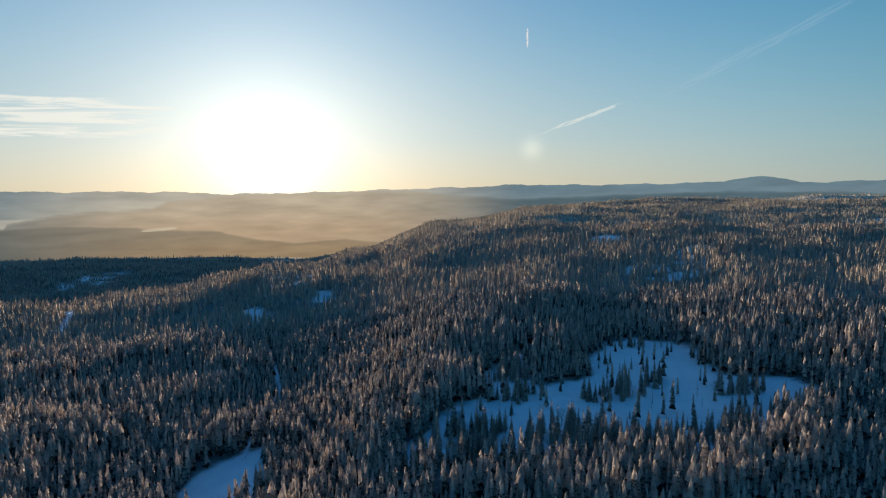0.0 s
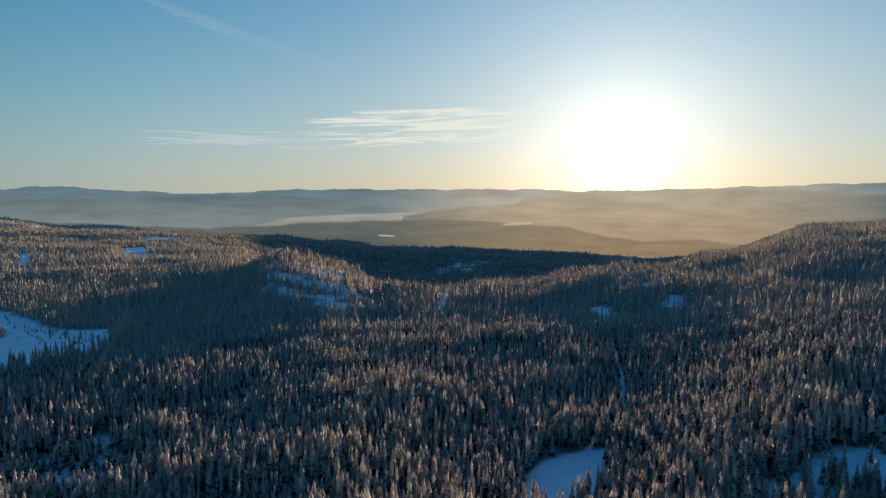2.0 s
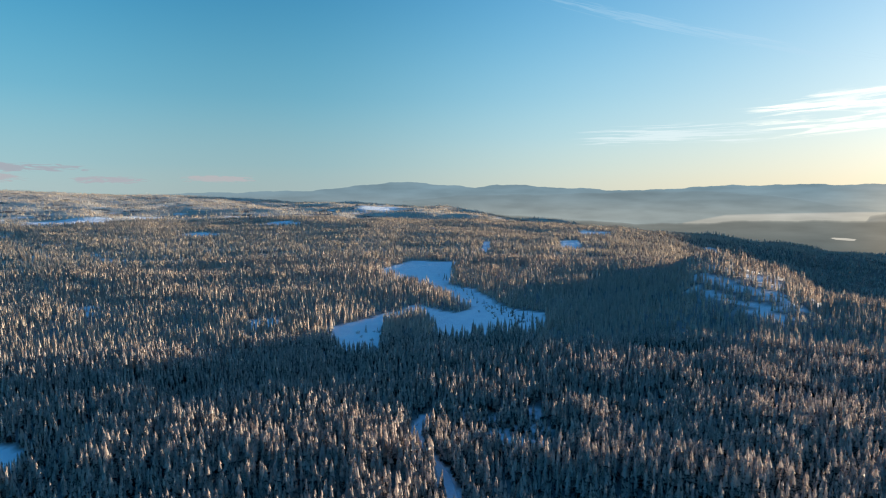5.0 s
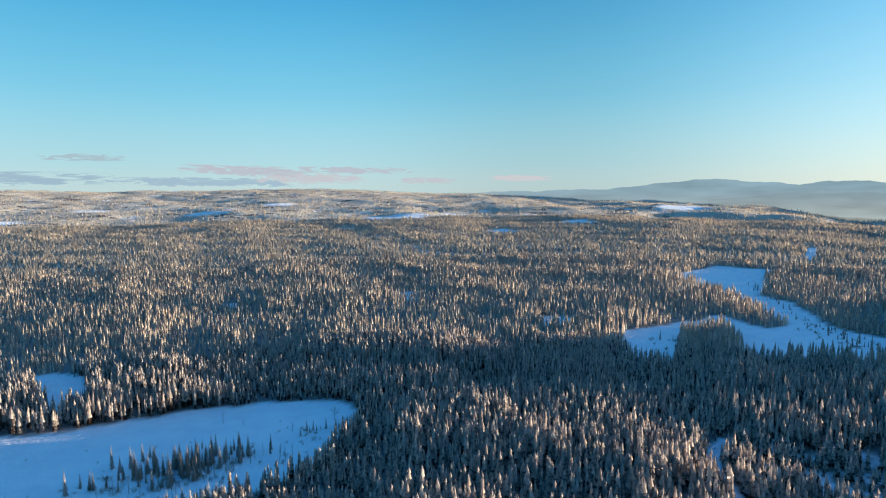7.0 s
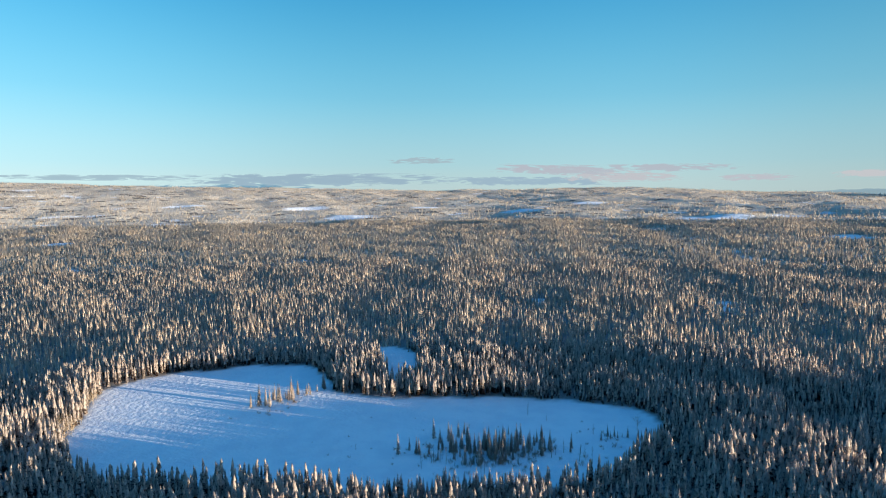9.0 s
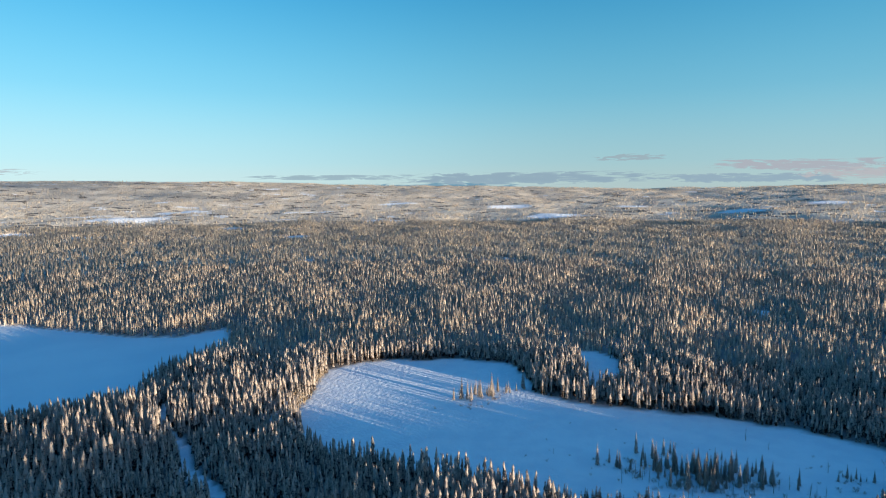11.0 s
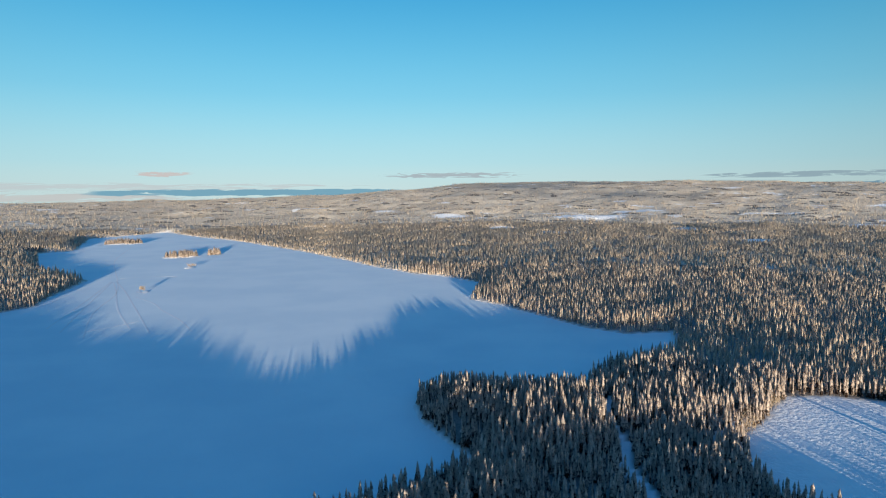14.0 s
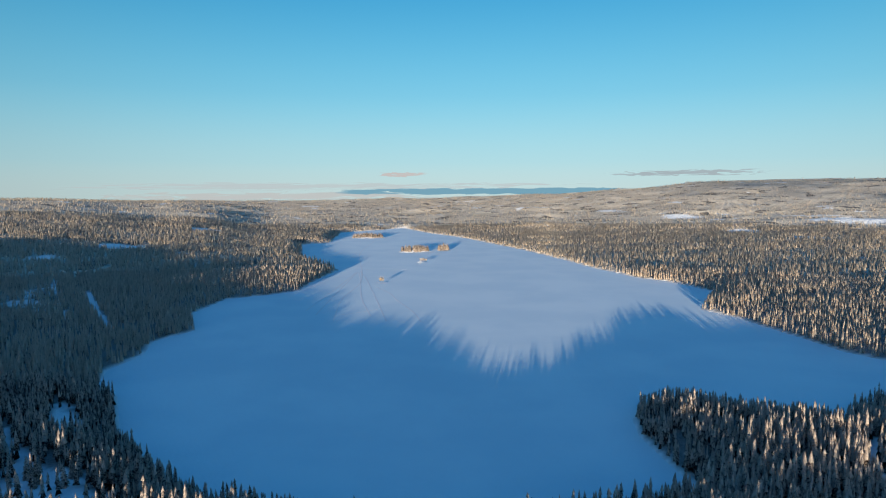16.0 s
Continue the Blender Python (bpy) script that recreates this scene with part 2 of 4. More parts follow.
BOG = [(-520, 83), (-447, 74), (-421, 104), (-537, 138), (-565, 179), (-508, 170), (-459, 158), (-448, 176), (-447, 213), (-446, 250), (-508, 286), (-547, 261), (-617, 272), (-671, 278),
       (-711, 263), (-935, 359), (-975, 294), (-860, 200), (-730, 232), (-560, 232), (-540, 208), (-560, 196), (-600, 186), (-565, 150)]
LOOP = [(-258, 96), (-278, 106), (-293, 116), (-292, 134), (-272, 150), (-249, 144), (-228, 116), (-240, 98)]
MARSH = [(-19, 210), (-4, 204), (5, 207), (22, 201), (30, 190), (38, 191), (50, 200), (66, 211), (80, 195), (93, 198), (110, 207), (150, 238), (144, 260), (132, 266), (120, 270), (127, 320),
         (102, 332), (81, 316), (67, 273), (51, 265), (36, 260), (34, 284), (44, 310), (23, 295), (13, 258), (6, 241), (-3, 236)]
MARSH_FAR = [(155, 517), (204, 673), (271, 707), (315, 708), (302, 656), (228, 520), (199, 508)]
POND = [(-90, 188), (-95, 214), (-86, 234), (-74, 249), (-65, 216), (-71, 191), (-68, 172)]
CLEARCUT = [(-944, 1495), (-979, 1551), (-954, 1585), (-983, 1663), (-958, 1741), (-905, 1769), (-897, 1737), (-919, 1670), (-862, 1582), (-894, 1527)]
YARD = [(-178, 619), (-215, 735), (-195, 760), (-154, 740), (-126, 635), (-150, 607)]
CUTOVER = [(-471, 413), (-516, 461), (-510, 519), (-512, 569), (-501, 610), (-396, 494), (-356, 410), (-385, 391)]
FIELD = [(-1271, 744), (-1241, 781), (-1094, 702), (-1072, 640)]
GLADE = [(701, -390), (794, -441), (790, -466), (847, -525), (851, -555), (753, -487), (742, -450), (643, -438), (587, -388)]
SHORE_GLADE = [(336, -186), (301, -171), (250, -130), (205, -140), (220, -165), (251, -168), (276, -166)]
ROAD_LOOP = [(-289, 94), (-281, 88), (-270, 81), (-249, 78), (-224, 79), (-180, 70)]
ROAD_POND = [(-80, 235), (-86, 273), (-91, 302), (-90, 327), (-110, 384), (-123, 420)]
ROAD_VALE = [(-310, 490), (-328, 528), (-345, 562), (-372, 600)]
ROAD_WEST = [(-1252, 555), (-1080, 473), (-1041, 418)]
ROAD_EAST = [(723, -505), (606, -432), (520, -383)]
CHANNEL = [(-88, -400), (-80, -383), (-67, -348), (-64, -325), (-67, -300), (-62, -270), (-66, -245), (-61, -215), (-62, -180)]
BIRCH_BELT = [(-120, -302), (-151, -345), (-182, -387), (-171, -398), (-138, -354), (-107, -309)]
GAPS = [[(-127, 583), (-108, 586), (-104, 550), (-117, 550)], [(-177, 532), (-160, 538), (-145, 495), (-157, 494)], [(-689, -143), (-712, -120), (-631, -110)], [(-575, 20), (-575, 46), (-530, 44), (-530, 18)],
        [(347, -230), (352, -218), (305, -196), (302, -206)], [(-612, -318), (-624, -300), (-588, -290)]]
CLEARINGS = [MEADOW, INLET, BOG, POND, FIELD]
THIN = [(CLEARCUT, 0.84), (LOOP, 0.84), (CUTOVER, 0.84), (MARSH, 0.945), (MARSH_FAR, 0.84), (YARD, 0.84), (GLADE, 0.82), (SHORE_GLADE, 0.9), (BIRCH_BELT, 0.6)] + [(gap, 0.9) for gap in GAPS]
ROADS = [(ROAD_LOOP, 3.0), (ROAD_POND, 1.0), (ROAD_VALE, 4.0), (ROAD_WEST, 7.0), (ROAD_EAST, 3.5), (CHANNEL, 2.4)]
ISLANDS = [(648, -1240, 35, 22, 25.0), (598, -1291, 16, 9, 20.0), (529, -1051, 14, 6, 0.0), (466, -784, 9, 5, 0.0), (980, -1570, 50, 26, 30.0)]
# open snow far away: direction, distance, half width in degrees, half depth in metres
FAR_SNOW = [(179, 2100, 1.6, 60), (174, 1850, 2.2, 50), (163, 2100, 1.8, 60), (157, 1700, 1.5, 40), (150, 2300, 2.0, 70), (184, 2700, 1.8, 80), (143, 1900, 1.6, 50), (138, 3100, 2.2, 90), (148, 3300, 1.5, 70),
            (112, 3200, 2.0, 90), (106, 1900, 1.2, 40), (122, 1750, 1.4, 40), (233, 1500, 2.0, 50), (226, 1900, 1.6, 60), (238, 1300, 1.4, 40), (76, 2900, 2.4, 160), (101.5, 2300, 3.3, 130), (133.7, 2500, 2.6, 150), (171, 2600, 3.5, 150), (167, 2900, 2.5, 100), (85, 2000, 2.0, 80), (92, 1700, 2.2, 60),
            (96, 2500, 1.5, 80), (88, 2400, 2.0, 60), (46, 1750, 2.0, 40), (56, 1800, 2.0, 60), (118, 2800, 2.0, 90), (127, 3100, 1.6, 80), (-15, 850, 1.8, 40), (-12, 1100, 1.5, 30)]


def edge_distance(px, py, poly, closed=True):
    """Distance to the line of a polygon; inside is negative where it is closed."""
    p = np.array(poly, float)
    a, b = (p, np.roll(p, -1, 0)) if closed else (p[:-1], p[1:])
    best, odd = np.full(px.shape, 1e9), np.zeros(px.shape, bool)
    for (ax, ay), (bx, by) in zip(a, b):
        dx, dy = bx - ax, by - ay
        k = np.clip(((px - ax) * dx + (py - ay) * dy) / (dx * dx + dy * dy), 0, 1)
        best = np.minimum(best, np.hypot(px - ax - k * dx, py - ay - k * dy))
        if closed:
            odd ^= ((ay > py) != (by > py)) & (px < dx * (py - ay) / (dy if dy else 1e-9) + ax)
    return np.where(odd, -best, best)


def waves(px, py, size, seed, octaves=3):
    """Smooth rolling noise, about -1 to 1."""
    g = np.random.default_rng(seed)
    out, amp = np.zeros(px.shape), 1.0
    for o in range(octaves):
        for _ in range(5):
            d, ph = g.uniform(0, 2 * math.pi), g.uniform(0, 2 * math.pi)
            w = 2 * math.pi / (size * g.uniform(0.7, 1.4) / 2 ** o)
            out += amp * np.sin(w * (px * math.cos(d) + py * math.sin(d)) + ph) / 5
        amp *= 0.55
    return out * 1.2


def step(v, a, b):
    k = np.clip((v - a) / (b - a), 0, 1)
    return k * k * (3 - 2 * k)


AZ = np.array(sorted(LAND), float)
TABLE = np.array([LAND[a] for a in AZ], float)


def raw_height(px, py):
    r, az = np.hypot(px, py), np.degrees(np.arctan2(-px, py)) % 360
    j = np.searchsorted(AZ, az, side="right") - 1
    a0, a1 = AZ[j], np.where(j + 1 < len(AZ), AZ[(j + 1) % len(AZ)], 360)
    k = (az - a0) / (a1 - a0)
    k = k * k * (3 - 2 * k)
    out = np.zeros(px.shape)
    for f in (0.86, 0.95, 1.05, 1.14):
        rr = np.clip(r * f, 0, 4699.0)
        i = np.searchsorted(REACH, rr, side="right") - 1
        u = (rr - REACH[i]) / (REACH[i + 1] - REACH[i])
        lo = TABLE[j, i] * (1 - u) + TABLE[j, i + 1] * u
        n = (j + 1) % len(AZ)
        hi = TABLE[n, i] * (1 - u) + TABLE[n, i + 1] * u
        out += (lo * (1 - k) + hi * k) / 4
    return out


def height(px, py):
    px, py = np.asarray(px, float), np.asarray(py, float)
    r = np.hypot(px, py)
    z = raw_height(px, py)
    level = 0.15 + 0.85 * step(np.minimum(np.minimum(edge_distance(px, py, BOG), edge_distance(px, py, MEADOW)), np.minimum(edge_distance(px, py, MARSH), edge_distance(px, py, POND))), -4, 50)
    z = z + level * waves(px, py, 170, 3) * np.clip(r / 420, 0.25, 1) * (0.9 + 3.4 * step(py + 0.55 * px, -60, 120)) + waves(px, py, 620, 5) * step(r, 700, 3000) * (7 + 6 * step(py, 0, 600)) + waves(px, py, 260, 8) * step(r, 1200, 3500) * 3
    # unseen knoll under the drone, added to throw shade on headland and lake
    z = z + 21 * np.exp(-((px + 90) / 85) ** 4 - ((py - 5) / 50) ** 2)
    d = edge_distance(px, py, LAKE)
    z = np.where(d < 40, np.maximum(z, 0.8) * step(d, -2, 40) + 0.7 * step(d, -1, 3), z)
    # headland raised and near bank lowered to shape the shade on the lake
    z = z + 4.0 * np.exp(-((px - 2) / 70) ** 4 - ((py + 350) / 55) ** 4) * step(d, 2, 18)
    z = z - 4.0 * np.exp(-((px - 165) / 60) ** 2 - ((py + 88) / 42) ** 2)
    z = np.where(d < 0, -1.5 * step(-d, 0, 6), z)
    for x, y, a, b, turn in ISLANDS:
        c, s = math.cos(radians(turn)), math.sin(radians(turn))
        q = np.hypot(((px - x) * c + (py - y) * s) / a, (-(px - x) * s + (py - y) * c) / b)
        z = np.where(q < 1.3, np.maximum(z, 2.6 * (1.15 - q) * 2), z)
    return z


def openness(px, py):
    """1 where snow lies open, 0 in closed wood."""
    o = np.zeros(px.shape)
    wob = waves(px, py, 30, 21) * 4
    for poly in CLEARINGS:
        o = np.maximum(o, 1 - step(edge_distance(px, py, poly) + wob * 0.6, -2, 1.5))
    for poly, bare in THIN:
        gaps = 1.0 if bare > 0.85 else step(waves(px, py, 46, 77), -0.35, 0.25)
        o = np.maximum(o, bare * gaps * (1 - step(edge_distance(px, py, poly) + wob * 1.5, -2, 3)))
    for line, half in ROADS:
        o = np.maximum(o, 1 - step(edge_distance(px, py, line, False), half, half + 1))
    r, az = np.hypot(px, py), np.degrees(np.arctan2(-px, py))
    for a, d, wa, wd in FAR_SNOW:
        da = (az - a + 180) % 360 - 180
        o = np.maximum(o, 1 - step(np.hypot(da / wa, (r - d) / wd) + waves(px, py, 120, 31) * 0.35, 0.8, 1.0))
    return o


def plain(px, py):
    """1 on the dark wooded plain towards the sun, whose backlit darkness is painted by thinning the rime."""
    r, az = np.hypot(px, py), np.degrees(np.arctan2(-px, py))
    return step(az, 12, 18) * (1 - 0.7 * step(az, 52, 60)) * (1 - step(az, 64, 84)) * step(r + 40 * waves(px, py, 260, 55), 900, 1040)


def grid_mesh(name, co, faces):
    """A mesh straight from arrays: co (n, 3), faces (m, k) of k-sided faces."""
    me = bpy.data.meshes.new(name)
    m, k = faces.shape
    me.vertices.add(len(co))
    me.vertices.foreach_set("co", np.ascontiguousarray(co, np.float32).ravel())
    me.loops.add(m * k)
    me.loops.foreach_set("vertex_index", np.ascontiguousarray(faces, np.int32).ravel())
    me.polygons.add(m)
    me.polygons.foreach_set("loop_start", np.arange(0, m * k, k, dtype=np.int32))
    me.polygons.foreach_set("loop_total", np.full(m, k, np.int32))
    me.update(calc_edges=True)
    return me


def build_ground():
    na, radii = 640, np.concatenate([[2.0], np.geomspace(12, 178, 26), np.geomspace(182, 1300, 165), np.geomspace(1330, 4890, 90)])
    a = np.linspace(0, 2 * math.pi, na, endpoint=False)
    rr, aa = np.meshgrid(radii, a, indexing="ij")
    px, py = -rr * np.sin(aa), rr * np.cos(aa)
    px, py = px.ravel(), py.ravel()
    co = np.stack([px, py, height(px, py)], 1)
    i, j = np.meshgrid(np.arange(len(radii) - 1), np.arange(na), indexing="ij")
    f = np.stack([i * na + j, i * na + (j + 1) % na, (i + 1) * na + (j + 1) % na, (i + 1) * na + j], -1).reshape(-1, 4)[:, ::-1]
    me = grid_mesh("ground", co, f)
    me.polygons.foreach_set("use_smooth", np.ones(len(f), bool))
    r = np.hypot(px, py)
    d = edge_distance(px, py, LAKE)
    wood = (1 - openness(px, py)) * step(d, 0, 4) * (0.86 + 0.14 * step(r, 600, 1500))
    # canopy comes in with distance, left off the plain to paint it backlit dark
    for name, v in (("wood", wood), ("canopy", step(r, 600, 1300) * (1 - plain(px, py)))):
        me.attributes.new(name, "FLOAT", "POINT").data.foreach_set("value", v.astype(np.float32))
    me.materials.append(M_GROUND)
    return tagged(new("ground", me), "snow-covered rolling forest ground reaching the horizon", "ground", kind="structure")


def build_lake():
    bm = bmesh.new()
    vs = [bm.verts.new((x, y, 0.0)) for x, y in LAKE]
    face = bm.faces.new(vs)
    bmesh.ops.triangulate(bm, faces=[face])
    bmesh.ops.recalc_face_normals(bm, faces=bm.faces)
    if bm.faces[:][0].normal.z < 0:
        bmesh.ops.reverse_faces(bm, faces=bm.faces)
    me = bpy.data.meshes.new("frozen_lake")
    bm.to_mesh(me)
    bm.free()
    me.materials.append(M_ICE)
    return tagged(new("frozen_lake", me), "frozen lake under smooth wind-packed snow", "lake", kind="structure")


build_ground()
build_lake()

# ---- far hills and clouds ----


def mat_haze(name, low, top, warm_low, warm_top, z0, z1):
    """Hazy distance that glows by itself: haze painted in, paler towards the valley, warmer towards the sun."""
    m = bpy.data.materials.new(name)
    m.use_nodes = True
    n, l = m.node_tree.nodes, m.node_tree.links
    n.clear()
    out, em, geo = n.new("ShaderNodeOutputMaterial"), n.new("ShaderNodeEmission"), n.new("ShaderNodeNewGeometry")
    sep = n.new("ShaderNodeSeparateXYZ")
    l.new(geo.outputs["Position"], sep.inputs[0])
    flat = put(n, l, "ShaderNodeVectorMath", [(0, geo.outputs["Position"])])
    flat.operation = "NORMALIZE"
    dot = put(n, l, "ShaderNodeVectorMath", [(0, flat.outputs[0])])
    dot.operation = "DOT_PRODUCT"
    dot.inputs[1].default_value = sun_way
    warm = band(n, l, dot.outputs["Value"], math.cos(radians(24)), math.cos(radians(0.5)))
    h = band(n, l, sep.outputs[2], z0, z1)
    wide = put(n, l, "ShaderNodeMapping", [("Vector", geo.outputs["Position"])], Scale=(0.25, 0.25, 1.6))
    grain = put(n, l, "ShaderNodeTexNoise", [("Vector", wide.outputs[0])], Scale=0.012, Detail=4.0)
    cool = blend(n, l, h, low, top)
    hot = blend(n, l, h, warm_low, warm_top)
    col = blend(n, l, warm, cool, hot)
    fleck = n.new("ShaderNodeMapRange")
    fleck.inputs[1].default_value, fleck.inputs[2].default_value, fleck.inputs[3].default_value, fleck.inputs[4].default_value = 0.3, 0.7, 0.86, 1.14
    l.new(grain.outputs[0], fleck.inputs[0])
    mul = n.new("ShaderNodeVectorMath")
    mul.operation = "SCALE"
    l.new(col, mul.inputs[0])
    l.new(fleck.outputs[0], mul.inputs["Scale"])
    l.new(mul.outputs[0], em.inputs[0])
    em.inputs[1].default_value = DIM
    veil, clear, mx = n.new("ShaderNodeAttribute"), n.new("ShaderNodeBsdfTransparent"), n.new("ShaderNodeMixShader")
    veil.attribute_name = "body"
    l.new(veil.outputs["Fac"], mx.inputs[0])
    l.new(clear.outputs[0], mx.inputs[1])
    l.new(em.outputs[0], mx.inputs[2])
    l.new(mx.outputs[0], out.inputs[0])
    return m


def skyline(name, reach, ridge, material, label, rough=0.05, foot=-520.0, seed=1, veil=14.0):
    """A far ridge as an upright sweep of ground; ridge: direction and height over the eye's level, in degrees."""
    az = np.arange(ridge[0][0], ridge[-1][0], 0.12)
    el = np.interp(az, [p[0] for p in ridge], [p[1] for p in ridge])
    g = np.random.default_rng(seed)
    for k in range(6):
        el = el + rough * 0.6 ** k * np.sin(az * (1.1 * 1.9 ** k) + g.uniform(0, 6.28))
    top = 118 + reach * np.tan(np.radians(el))
    x, y = -np.sin(np.radians(az)), np.cos(np.radians(az))
    rows = [(reach, np.full(len(az), foot)), (reach, foot * 0.5 + top * 0.5), (reach + 8, top - veil), (reach + 10, top - veil * 0.4), (reach + 12, top)]
    co = np.concatenate([np.stack([x * r, y * r, z], 1) for r, z in rows])
    n = len(az)
    i, j = np.meshgrid(np.arange(len(rows) - 1), np.arange(n - 1), indexing="ij")
    me = grid_mesh(name, co, np.stack([i * n + j, (i + 1) * n + j, (i + 1) * n + j + 1, i * n + j + 1], -1).reshape(-1, 4))
    body = np.repeat([1.0, 1.0, 1.0, 0.6, 0.0], n)
    me.attributes.new("body", "FLOAT", "POINT").data.foreach_set("value", body.astype(np.float32))
    me.materials.append(material)
    return tagged(new(name, me), label, "mountains", kind="structure")


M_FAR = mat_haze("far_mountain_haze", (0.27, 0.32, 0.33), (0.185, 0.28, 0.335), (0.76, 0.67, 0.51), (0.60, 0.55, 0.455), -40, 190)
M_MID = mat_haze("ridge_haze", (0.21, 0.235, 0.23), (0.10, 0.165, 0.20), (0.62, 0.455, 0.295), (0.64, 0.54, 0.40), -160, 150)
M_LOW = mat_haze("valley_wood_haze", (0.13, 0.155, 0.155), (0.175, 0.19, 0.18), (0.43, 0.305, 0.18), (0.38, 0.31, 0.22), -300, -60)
# the fjord glows pale: its reflection of the sky is painted in
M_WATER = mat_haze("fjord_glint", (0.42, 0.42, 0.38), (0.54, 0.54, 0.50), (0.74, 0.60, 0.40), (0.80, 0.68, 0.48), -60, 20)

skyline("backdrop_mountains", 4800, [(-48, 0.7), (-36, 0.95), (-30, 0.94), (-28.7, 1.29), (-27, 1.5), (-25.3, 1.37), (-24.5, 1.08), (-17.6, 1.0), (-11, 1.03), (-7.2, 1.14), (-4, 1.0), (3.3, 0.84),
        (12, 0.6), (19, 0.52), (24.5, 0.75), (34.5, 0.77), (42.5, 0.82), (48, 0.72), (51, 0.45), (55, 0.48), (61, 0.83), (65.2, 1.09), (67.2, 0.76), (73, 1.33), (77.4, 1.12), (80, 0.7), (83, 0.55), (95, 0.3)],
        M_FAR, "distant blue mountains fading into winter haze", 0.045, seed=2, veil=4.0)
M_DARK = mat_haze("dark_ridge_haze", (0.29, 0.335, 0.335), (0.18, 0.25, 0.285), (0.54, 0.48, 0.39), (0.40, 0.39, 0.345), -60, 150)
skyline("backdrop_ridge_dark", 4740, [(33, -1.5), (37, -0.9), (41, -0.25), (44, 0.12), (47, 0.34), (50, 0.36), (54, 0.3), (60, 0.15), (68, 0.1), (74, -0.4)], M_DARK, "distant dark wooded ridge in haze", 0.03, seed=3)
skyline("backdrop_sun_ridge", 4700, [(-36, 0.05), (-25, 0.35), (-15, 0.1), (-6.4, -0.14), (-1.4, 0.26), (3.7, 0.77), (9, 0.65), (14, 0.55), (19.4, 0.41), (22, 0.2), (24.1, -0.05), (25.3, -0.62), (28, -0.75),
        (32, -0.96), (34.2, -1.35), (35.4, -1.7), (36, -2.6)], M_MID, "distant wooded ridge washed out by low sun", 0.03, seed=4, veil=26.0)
skyline("backdrop_fjord", 4720, [(22, -1.3), (30, -1.25), (36, -1.34), (41, -1.5), (45.5, -1.66), (49, -2.4)], M_WATER, "distant pale fjord, its bright sky reflection painted as a glow", 0.0, seed=5)
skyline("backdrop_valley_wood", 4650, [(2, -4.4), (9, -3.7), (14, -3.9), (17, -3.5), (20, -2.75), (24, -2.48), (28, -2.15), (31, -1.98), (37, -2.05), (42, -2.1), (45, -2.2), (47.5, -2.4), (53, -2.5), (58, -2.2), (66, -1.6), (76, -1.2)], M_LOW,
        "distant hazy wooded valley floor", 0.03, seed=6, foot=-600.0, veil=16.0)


SHEETS = []


